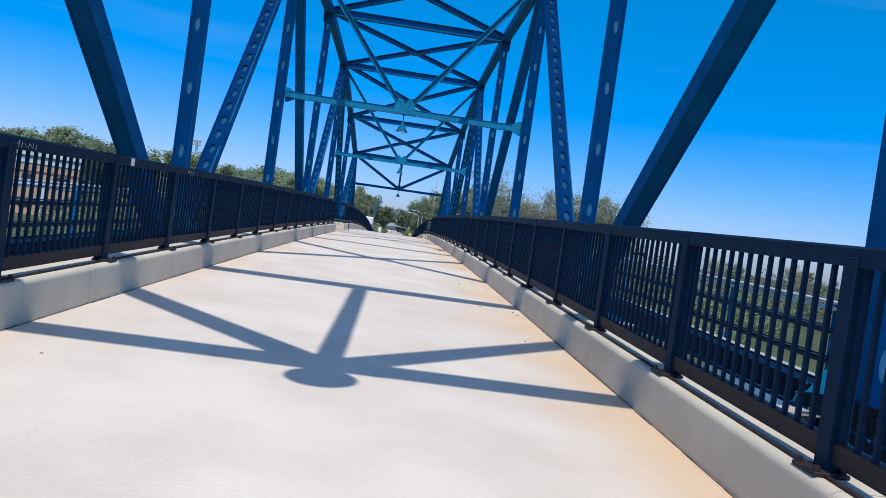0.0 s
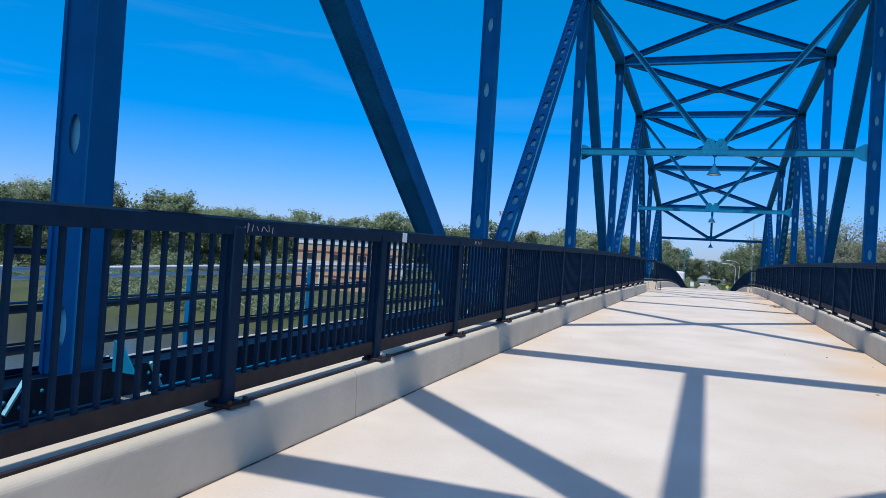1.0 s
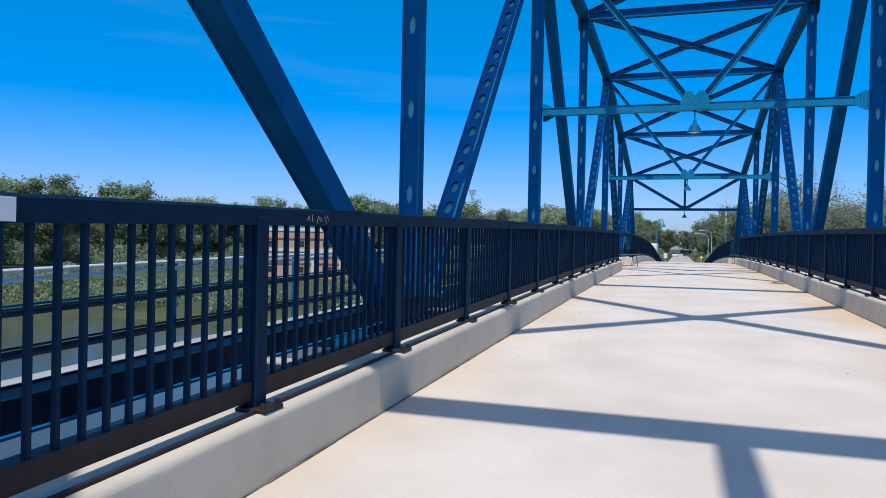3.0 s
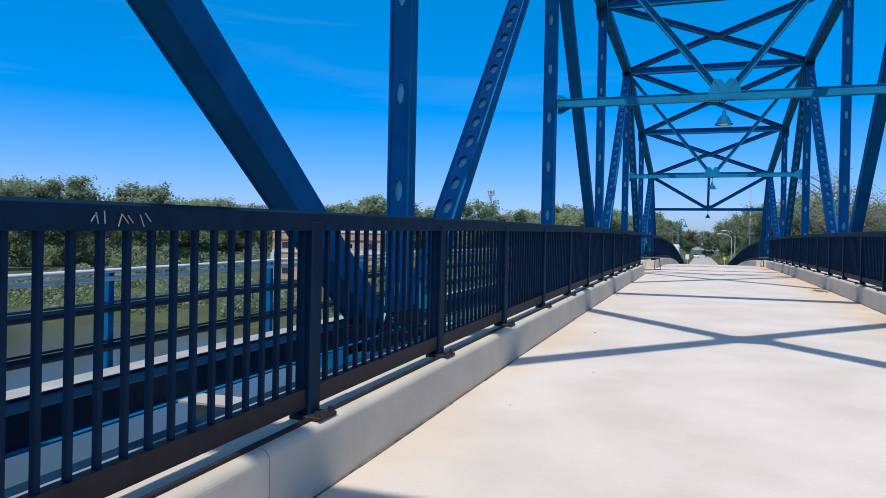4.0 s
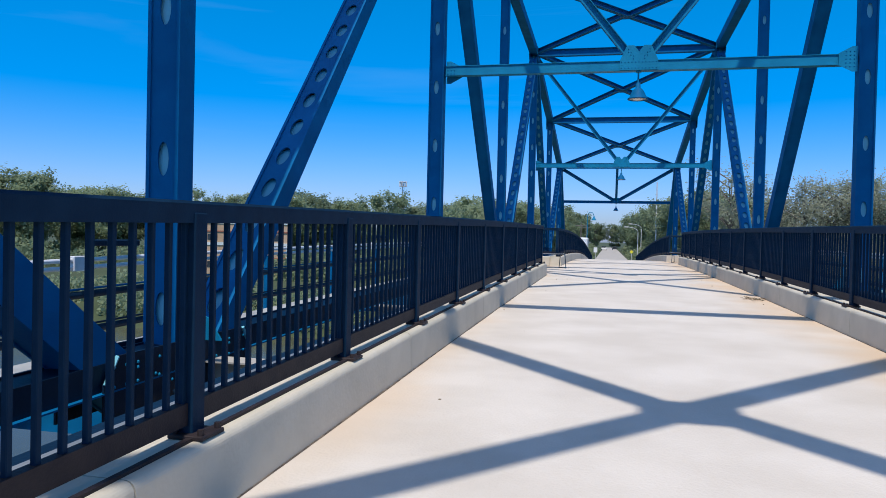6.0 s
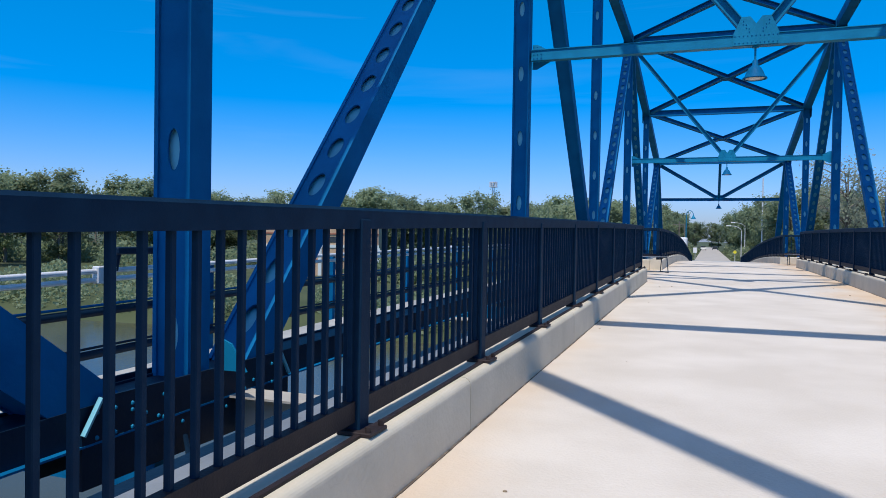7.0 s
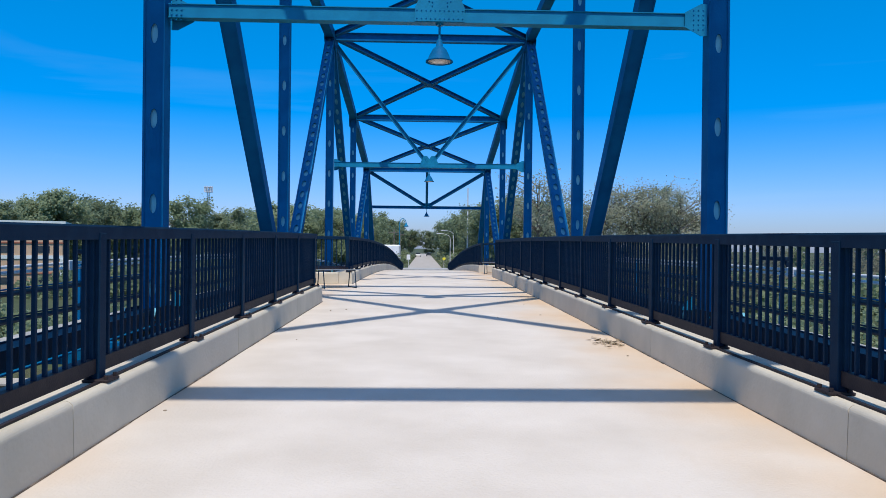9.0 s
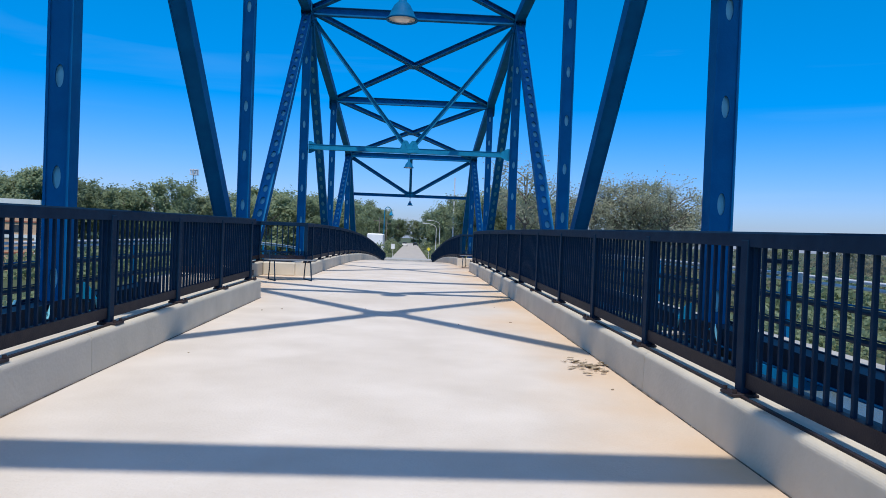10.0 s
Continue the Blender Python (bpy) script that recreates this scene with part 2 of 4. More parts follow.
def member(name, p0, p1, w, d, mat, parent, holes=None, label=""):
    """A steel box member, w across the bridge and d deep in the truss's plane; holes: (step, half width, half height, faces) of oval hand holes."""
    m, length = along(p0, p1)
    bm = bmesh.new()
    t = 0.02
    if holes:
        step, hw, hh, faces = holes
        lip = 0.012
        for sx in (-1, 1):
            box(bm, sx * w / 2 - t, sx * w / 2 + t, -d / 2 - lip, d / 2 + lip, 0, length)
        for sy in (-1, 1):
            if sy in faces:
                sheet_with_holes(bm, w - 2 * t, 0, length, sy * (d / 2 - t), t, step, hw, hh)
            else:
                box(bm, -w / 2 + t, w / 2 - t, sy * d / 2 - t, sy * d / 2, 0, length)
    else:
        k, f = w / 2, d / 2
        ring = [(-k, -f), (-k + 0.03, -f), (-k + 0.03, -f + 0.02), (k - 0.03, -f + 0.02), (k - 0.03, -f), (k, -f), (k, f), (k - 0.03, f), (k - 0.03, f - 0.02), (-k + 0.03, f - 0.02), (-k + 0.03, f), (-k, f)]
        ends = [[bm.verts.new((px, py, pz)) for px, py in ring] for pz in (0, length)]
        for j in range(12):
            bm.faces.new((ends[0][j], ends[0][(j + 1) % 12], ends[1][(j + 1) % 12], ends[1][j]))
        bm.faces.new(ends[0][::-1])
        bm.faces.new(ends[1])
    return part(name, bm, mat, parent, label, m)


def extrude(bm, ring, length):
    """A closed (x, y) outline drawn out along z."""
    n = len(ring)
    ends = [[bm.verts.new((px, py, pz)) for px, py in ring] for pz in (0, length)]
    for j in range(n):
        bm.faces.new((ends[0][j], ends[0][(j + 1) % n], ends[1][(j + 1) % n], ends[1][j]))
    bm.faces.new(ends[0][::-1])
    bm.faces.new(ends[1])


def h_beam(name, p0, p1, h, b, mat, parent, up=(0, 0, 1), label=""):
    """An H section: h deep along up, flanges b wide."""
    p0, p1 = Vector(p0), Vector(p1)
    z = (p1 - p0).normalized()
    x = Vector(up).cross(z).normalized()
    y = z.cross(x)
    m = Matrix((x, y, z)).transposed().to_4x4()
    m.translation = p0
    length = (p1 - p0).length
    bm = bmesh.new()
    t = 0.02
    p, q, w = b / 2, h / 2, t / 2
    extrude(bm, [(-p, -q), (p, -q), (p, -q + t), (w, -q + t), (w, q - t), (p, q - t), (p, q), (-p, q), (-p, q - t), (-w, q - t), (-w, -q + t), (-p, -q + t)], length)
    return part(name, bm, mat, parent, label, m)


def prism(bm, outline, x0, x1, m=None):
    """A plate: an outline of (y, z) pairs between x0 and x1."""
    a = [bm.verts.new((x0, y, z)) for y, z in outline]
    b = [bm.verts.new((x1, y, z)) for y, z in outline]
    bm.faces.new(a)
    bm.faces.new(b[::-1])
    n = len(a)
    for k in range(n):
        bm.faces.new((a[k], a[(k + 1) % n], b[(k + 1) % n], b[k]))
    if m is not None:
        bmesh.ops.transform(bm, matrix=m, verts=a + b)


def rivets(bm, points, normal, r=0.022):
    q = Vector(normal).to_track_quat("Z", "Y").to_matrix().to_4x4()
    for p in points:
        bmesh.ops.create_cone(bm, segments=6, radius1=r, radius2=r * 0.5, depth=r * 0.8, cap_ends=True, matrix=Matrix.Translation(p) @ q)


def deck_z(y):
    """The height of the deck's crown along the bridge; past the middle it falls faster, then straight down to the road."""
    if y > 75:
        return max(0.016 - 0.0549 * (y - 75), -1.5)
    if y > 40:
        return 0.896 + 0.0046 * (y - 40) - 8.5e-4 * (y - 40) ** 2
    return 0.912 - 3.33e-4 * (y - 46.9) ** 2


# ---- the deck ----
HALF, CURB_H, RAIL_X = 2.255, 0.33, 2.40
NEAR, FAR = -22.0, 96.0
BAYS = {-1: (32.9, 38.9), 1: (44.9, 51.3)}
BAY_X = 3.45


def swept(bm, section, y0, y1, step=1.0, z_of=deck_z):
    """Sweeps a closed (x, z) section along y, riding on z_of."""
    n = max(1, round((y1 - y0) / step))
    rings = []
    for i in range(n + 1):
        y = y0 + (y1 - y0) * i / n
        rings.append([bm.verts.new((x, y, z + z_of(y))) for x, z in section])
    k = len(section)
    for a, b in zip(rings, rings[1:]):
        for j in range(k):
            bm.faces.new((a[j], a[(j + 1) % k], b[(j + 1) % k], b[j]))
    bm.faces.new(rings[0])
    bm.faces.new(rings[-1][::-1])


bm = bmesh.new()
swept(bm, [(-2.90, -0.28), (2.90, -0.28), (2.90, -0.004), (2.66, 0), (-2.66, 0), (-2.90, -0.004)], NEAR, FAR)
for s, (y0, y1) in BAYS.items():
    a, b = sorted((s * 2.904, s * (BAY_X + 0.58)))
    swept(bm, [(a, -0.28), (b, -0.28), (b, 0), (a, 0)], y0 - 0.4, y1 + 0.4)
tagged(part("pavement", bm, CONC), "pale cast concrete deck of the footbridge, humped, faintly stained", "deck", kind="structure")

ROUND_R = 0.045


def curb_section(s, x):
    """The upstand's outline, with a rounded inner edge."""
    arc = [(x + 0.008 + ROUND_R * (1 - math.cos(a)), CURB_H - ROUND_R * (1 - math.sin(a))) for a in (0, 0.26, 0.52, 0.79, 1.05, 1.31, 1.57)]
    return [(s * p, q) for p, q in [(x, 0)] + arc + [(x + 0.37, CURB_H), (x + 0.37, 0)]]



RUNS = {}
for s, (y0, y1) in BAYS.items():
    RUNS[s] = [(HALF, NEAR, y0), (BAY_X, y0 - 0.4, y1 + 0.4), (HALF, y1, FAR)]
    side = "west" if s < 0 else "east"
    curb = thing(f"curb_{side}", "pale grey concrete upstand with rounded edge along the deck", "curb", kind="structure")
    for x, a, b in RUNS[s]:
        y = a
        while y < b - 0.05:
            e = min(b, y + 3.72)
            bm = bmesh.new()
            swept(bm, curb_section(s, x), y + 0.004, e - 0.004, 0.93)
            part("curb_block", bm, CURB, curb)
            y = e
    ledge = thing("fascia", "grey steel fascia plate along the back of the curb", "fascia", "fascia plates")
    for x, a, b in RUNS[s]:
        if x == HALF:
            a, b = (a + 0.41 if a == y1 else a), (b - 0.41 if b == y0 else b)
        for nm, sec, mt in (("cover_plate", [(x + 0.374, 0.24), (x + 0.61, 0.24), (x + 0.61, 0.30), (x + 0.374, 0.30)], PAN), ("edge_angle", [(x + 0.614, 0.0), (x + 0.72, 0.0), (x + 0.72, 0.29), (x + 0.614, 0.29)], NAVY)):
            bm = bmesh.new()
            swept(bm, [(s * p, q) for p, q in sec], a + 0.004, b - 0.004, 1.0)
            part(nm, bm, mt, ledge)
    for y in (y0, y1):
        d = -0.4 if y == y0 else 0.4
        bm = bmesh.new()
        lo, hi = sorted((y, y + d))
        xa, xb = sorted((s * (HALF + 0.374), s * (BAY_X - 0.004)))
        z = deck_z(y)
        box(bm, xa, xb, lo, hi, z - 0.02, z + CURB_H, bevel=0.03)
        part("curb_block", bm, CURB, curb)

# dark open joint between deck and curb, with grit in it
GRIT = material("joint_grit", (0.05, 0.04, 0.032), (0.22, 0.17, 0.12), 9, 0.95, bump=0.4, bump_scale=60)
for s in (-1, 1):
    grit = thing(f"trim_{'west' if s < 0 else 'east'}", "dark gritty joint between deck and curb", "joint", kind="structure")
    for x, a, b in RUNS[s]:
        rg = random.Random(int(a) + s)
        y = a
        while y < b - 0.3:
            e = min(b, y + rg.uniform(0.3, 1.1))
            w = rg.uniform(0.004, 0.014)
            bm = bmesh.new()
            xa, xb = sorted((s * (x - w), s * (x + 0.003)))
            swept(bm, [(xa, 0.001), (xb, 0.001), (xb, 0.006), (xa, 0.006)], y, e, 0.3)
            part("grit", bm, GRIT, grit)
            y = e

# ---- railings ----
RAIL_TOP, POST_STEP = 1.35, 1.868
PHASE = {-1: 6.42, 1: 6.15}
PICKETS = 16
GAP = POST_STEP / (PICKETS + 0)


def picket_mesh():
    bm = bmesh.new()
    box(bm, -0.012, 0.012, -0.0125, 0.0125, 0, 0.80, bevel=0.003)
    me = bpy.data.meshes.new("picket")
    bm.to_mesh(me)
    bm.free()
    me.materials.append(RAIL)
    return me


def post_mesh():
    bm = bmesh.new()
    box(bm, -0.045, 0.045, -0.05, 0.05, 0.0, RAIL_TOP - CURB_H - 0.05, bevel=0.006)
    me = bpy.data.meshes.new("post")
    bm.to_mesh(me)
    bm.free()
    me.materials.append(RAIL)
    return me


def foot_mesh():
    bm = bmesh.new()
    box(bm, -0.085, 0.085, -0.09, 0.09, 0, 0.02, bevel=0.004)
    for sx in (-1, 1):
        for sy in (-1, 1):
            tube(bm, (sx * 0.062, sy * 0.068, 0.02), (sx * 0.062, sy * 0.068, 0.045), 0.014, n=6)
    me = bpy.data.meshes.new("base_plate")
    bm.to_mesh(me)
    bm.free()
    me.materials.append(RAIL_BROWN)
    return me


PICKET, POST, FOOT = picket_mesh(), post_mesh(), foot_mesh()


def railing(x, y0, y1, mark):
    """A run of railing along the bridge between y0 and y1."""
    POST_0 = PHASE[-1 if x < 0 else 1]
    rail = thing("railing", "near-black steel picket railing " + mark, "railing", "bridge railings")
    top = [(x - 0.036, RAIL_TOP - 0.095), (x + 0.036, RAIL_TOP - 0.095), (x + 0.040, RAIL_TOP - 0.012), (x + 0.028, RAIL_TOP), (x - 0.028, RAIL_TOP), (x - 0.040, RAIL_TOP - 0.012)]
    low = [(x - 0.024, CURB_H + 0.055), (x + 0.024, CURB_H + 0.055), (x + 0.024, CURB_H + 0.150), (x - 0.024, CURB_H + 0.150)]
    i = 1 if x < 0 else -1
    sill = [(x + i * 0.045, CURB_H), (x + i * 0.072, CURB_H), (x + i * 0.072, CURB_H + 0.014), (x + i * 0.045, CURB_H + 0.014)]
    for nm, sec, mt in (("top_rail", top, RAIL), ("bottom_rail", low, RAIL_BROWN), ("base_strip", sill, RAIL_BROWN)):
        bm = bmesh.new()
        swept(bm, sec, y0, y1, 0.88)
        part(nm, bm, mt, rail)
    k0, k1 = math.ceil((y0 - POST_0) / POST_STEP), math.floor((y1 - POST_0) / POST_STEP)
    posts = [POST_0 + k * POST_STEP for k in range(k0, k1 + 1)]
    if posts and posts[0] > y0 + 0.5:
        posts.insert(0, y0 + 0.06)
    if posts and posts[-1] < y1 - 0.5:
        posts.append(y1 - 0.06)
    for y in posts:
        p = share("post", POST, rail, pose(x, y, deck_z(y) + CURB_H))
        share("base_plate", FOOT, p, pose(i * 0.035, 0, 0.0))
    rest, count = bmesh.new(), 0
    k = math.ceil((y0 - POST_0) / GAP)
    while POST_0 + (k + 0.5) * GAP < y1:
        y = POST_0 + (k + 0.5) * GAP
        k += 1
        if min(abs(y - p) for p in posts) < 0.055:
            continue
        z = deck_z(y) + CURB_H + 0.145
        if 2.0 < y < 34 and count < 300:
            share("picket", PICKET, rail, pose(x, y, z))
            count += 1
        else:
            box(rest, x - 0.012, x + 0.012, y - 0.012, y + 0.012, z, z + 0.79)
    if rest.verts:
        part("pickets", rest, RAIL, rail)["kind"] = "stuff"
    else:
        rest.free()
    return rail


for s in (-1, 1):
    y0, y1 = BAYS[s]
    railing(s * RAIL_X, NEAR, y0 - 0.05, "on the curb")
    railing(s * (BAY_X + 0.17), y0 - 0.3, y1 + 0.3, "round the lookout bay")
    railing(s * RAIL_X, y1 + 0.05, FAR, "past the bay")
    for y in (y0 - 0.2, y1 + 0.2):
        ret = thing("railing", "short near-black steel picket railing closing the lookout bay", "railing", "bridge railings")
        bm = bmesh.new()
        xa, xb = sorted((s * (RAIL_X + 0.05), s * (BAY_X + 0.12)))
        z = deck_z(y)
        box(bm, xa, xb, y - 0.04, y + 0.04, z + RAIL_TOP - 0.095, z + RAIL_TOP, bevel=0.008)
        part("top_rail", bm, RAIL, ret)
        bm = bmesh.new()
        box(bm, xa, xb, y - 0.03, y + 0.03, z + CURB_H + 0.07, z + CURB_H + 0.175)
        part("bottom_rail", bm, RAIL_BROWN, ret)
        for k in range(1, 8):
            share("picket", PICKET, ret, pose(xa + (xb - xa) * k / 8, y, z + CURB_H + 0.16))

# ---- trusses ----
TX = 5.23
NODE = {"b0": (8.05, 8.5), "a1": (19.85, 9.85), "b1": (32.0, 13.0), "a2": (44.3, 13.35), "b2": (56.7, 13.0), "a3": (69.2, 11.0), "b3": (81.6, 8.75)}
ORDER = ["b0", "a1", "b1", "a2", "b2", "a3", "b3"]
END_NEAR, END_FAR = -3.2, 92.6
FOOT_Z = 0.02


def foot_z(y):
    """The bottom chords ride with the hump of the deck."""
    return deck_z(y) - 0.18


COL_HOLES = (1.42, 0.065, 0.18, (-1, 1))
DIAG_HOLES = (0.64, 0.09, 0.19, (-1, 1))


def truss(s):
    side = "west" if s < 0 else "east"
    t = thing("truss", f"blue painted riveted steel bridge truss, {side} of the deck", "truss", "bridge trusses")
    x = s * TX
    stations = [END_NEAR] + [NODE[k][0] for k in ORDER] + [END_FAR]
    for a, b in zip(stations, stations[1:]):
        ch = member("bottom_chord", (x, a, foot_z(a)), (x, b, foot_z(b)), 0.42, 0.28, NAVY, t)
        for sx in (-1, 1):
            bm = bmesh.new()
            m, length = along((x + sx * 0.23, a, foot_z(a) - 0.122), (x + sx * 0.23, b, foot_z(b) - 0.122))
            box(bm, -0.035, 0.035, -0.008, 0.008, 0, length, m)
            part("flange", bm, STEEL, t)
    tops = [(x, *NODE[k]) for k in ORDER]
    for a, b in zip(tops, tops[1:]):
        member("top_chord", a, b, 0.44, 0.46, STEEL, t)
    member("end_post", tops[0], (x, END_NEAR, foot_z(END_NEAR)), 0.44, 0.46, STEEL, t)
    member("end_post", tops[-1], (x, END_FAR, foot_z(END_FAR)), 0.44, 0.46, STEEL, t)
    for k in ORDER:
        y, z = NODE[k]
        main = k[0] == "b"
        fz = foot_z(y)
        w, d = (0.35, 0.29) if main else (0.34, 0.26)
        col = member("column", (x, y, fz - 0.3), (x, y, z - 0.15), w, d, STEEL, t, COL_HOLES, "column with oval hand holes")
        # Added plate close behind the holes, pale so the column's inside looks lit.
        bm = bmesh.new()
        box(bm, -w / 2 + 0.03, w / 2 - 0.03, -d / 2 + 0.055, d / 2 - 0.055, 0.02, z - fz)
        part("inner_web", bm, PALE_TEAL, col, "paler teal plate added inside the column to make its holes look lit")
    for top, foot, holes in (("b0", "a1", None), ("b1", "a1", DIAG_HOLES), ("b1", "a2", None), ("b2", "a2", DIAG_HOLES), ("b2", "a3", DIAG_HOLES), ("b3", "a3", DIAG_HOLES)):
        (ya, za), (yb, _) = NODE[top], NODE[foot]
        off = 0.5 if ya < yb else -0.5
        d = Vector((x, yb, -0.3)) - Vector((x, ya, za))
        u = d.normalized()
        cut = (foot_z(yb) - 0.32 + 0.3) / -u.z
        head, toe = Vector((x, ya, za)) + u * 0.3, Vector((x, yb, -0.3)) - u * cut
        dg = member("diagonal", head, toe, 0.40, 0.42 if not holes else 0.30, STEEL, t, holes, "solid box diagonal" if not holes else "diagonal with rows of oval holes")
        if holes:
            # Added plate whose paler colour stands for light through the holes.
            bm = bmesh.new()
            box(bm, -0.17, 0.17, -0.08, 0.08, 0.02, (toe - head).length - 0.02)
            part("inner_web", bm, HOLE_TEAL, dg, "paler teal plate added inside the diagonal to make its holes look see-through")
    for k in ORDER:
        y, z = NODE[k]
        for sx in (-1, 1):
            bm = bmesh.new()
            xo = x + sx * 0.25
            fz = foot_z(y)
            r = 1.32 if k[0] == "a" else 0.85
            out = [(y - r, fz - 0.46), (y + r, fz - 0.46), (y + r, fz - 0.07), (y + r - 0.16, fz + 0.17), (y - r + 0.16, fz + 0.17), (y - r, fz - 0.07)]
            prism(bm, out, xo - 0.012, xo + 0.012)
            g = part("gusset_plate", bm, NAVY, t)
            bm = bmesh.new()
            pts = [Vector((xo + sx * 0.016, y + dy * 0.17, fz - 0.02 + dz * 0.09)) for dy in ((-7, -6, -5, -3, 3, 5, 6, 7) if k[0] == "a" else (-4, -3, 3, 4)) for dz in (-1, 1)]
            pts += [Vector((xo + sx * 0.016, y - 0.85 + 0.14 * i, fz + 0.02 - 0.055 * i)) for i in range(6)] + [Vector((xo + sx * 0.016, y + 0.85 - 0.14 * i, fz + 0.02 - 0.055 * i)) for i in range(6)]
            rivets(bm, pts, (sx, 0, 0))
            part("rivets", bm, TEAL, g)["kind"] = "stuff"
            # Pale bars added on the sloped edges stand for sun catching the plate.
            for p, q in ((out[2], out[3]), (out[4], out[5])):
                bm = bmesh.new()
                tube(bm, (xo + sx * 0.02, *p), (xo + sx * 0.02, *q), 0.022, n=5)
                part("edge_bar", bm, PALE_TEAL, g)
            bm = bmesh.new()
            r = 0.75 if k[0] == "b" else 0.5
            prism(bm, [(y - r, z - 0.25), (y - 0.3, z - 0.7), (y + 0.3, z - 0.7), (y + r, z - 0.25), (y + r, z + 0.18), (y - r, z + 0.18)], xo - 0.012, xo + 0.012)
            part("gusset_plate", bm, STEEL, t)
    # floor-beam brackets and fittings at the foot of each column
    for k in ORDER:
        y = NODE[k][0]
        bm = bmesh.new()
        xi = x - s * 0.27
        prism(bm, [(0, 0), (0.26, 0), (0.1, 0.24), (0, 0.28)], -0.012, 0.012, Matrix.Translation((xi, y + 0.22, foot_z(y) + 0.14)) @ pose(0, 0, 0, 0, 0, 90 if s > 0 else -90) @ Matrix.Identity(4))
        part("knee_plate", bm, TEAL, t, "pale teal knee plate")
    return t


for s in (-1, 1):
    truss(s)

FLOORB = material("grey_floor_beam", (0.34, 0.32, 0.29), (0.44, 0.41, 0.36), 2, 0.8, bump=0.2, bump_scale=20)
# floor beams under the deck, one at each panel point
ends = [END_NEAR] + [NODE[k][0] for k in ORDER] + [END_FAR]
for y in sorted([p + 0.5 for p in ends] + [(p + q) / 2 + 0.4 for p, q in zip(ends, ends[1:])]):
    fb = thing("floor_beam", "pale grey painted steel floor beam under the deck", "beam", "floor beams")
    z = deck_z(y) - 0.60
    h_beam("web_and_flanges", (-TX + 0.27, y, z), (TX - 0.27, y, z), 0.60, 0.34, FLOORB, fb)
for p, q in zip(ends, ends[1:]):
    lat = thing("lateral_rods", "thin dark steel lateral rods crossed under the deck", "bracing", "lateral rods")
    for s in (-1, 1):
        bm = bmesh.new()
        tube(bm, (-s * (TX - 0.3), p + 0.7, deck_z(p) - 0.55), (s * (TX - 0.3), q - 0.3, deck_z(q) - 0.55 - 0.05 * s), 0.022, n=6)
        part("rod", bm, NAVY, lat)

# ---- bracing between the trusses ----
brace = thing("top_bracing", "blue painted steel cross bracing between the top chords", "bracing")
for k in ORDER:
    y, z = NODE[k]
    dz = 0.55 if k == "b0" else 0.05
    h_beam("top_strut", (-TX + 0.2, y, z - dz), (TX - 0.2, y, z - dz), 0.42, 0.30, STEEL, brace)
for a, b in zip(ORDER, ORDER[1:]):
    (ya, za), (yb, zb) = NODE[a], NODE[b]
    up = Vector((0, -(zb - za), yb - ya)).normalized()
    ym, zm = (ya + yb) / 2, (za + zb) / 2
    h_beam("cross_brace", (-TX + 0.25, ya + 0.3, za), (TX - 0.25, yb - 0.3, zb), 0.26, 0.26, STEEL, brace, up)
    for p, q in ((Vector((TX - 0.25, ya + 0.3, za)), Vector((0.13, ym, zm))), (Vector((-0.13, ym, zm)), Vector((-TX + 0.25, yb - 0.3, zb)))):
        h_beam("cross_brace", p, q, 0.26, 0.26, STEEL, brace, up)
    bm = bmesh.new()
    box(bm, -0.35, 0.35, -0.3, 0.3, -0.145, -0.133, along((0, ym, zm), Vector((0, ym, zm)) + up)[0] @ pose(0, 0, 0))
    part("gusset_plate", bm, STEEL, brace)

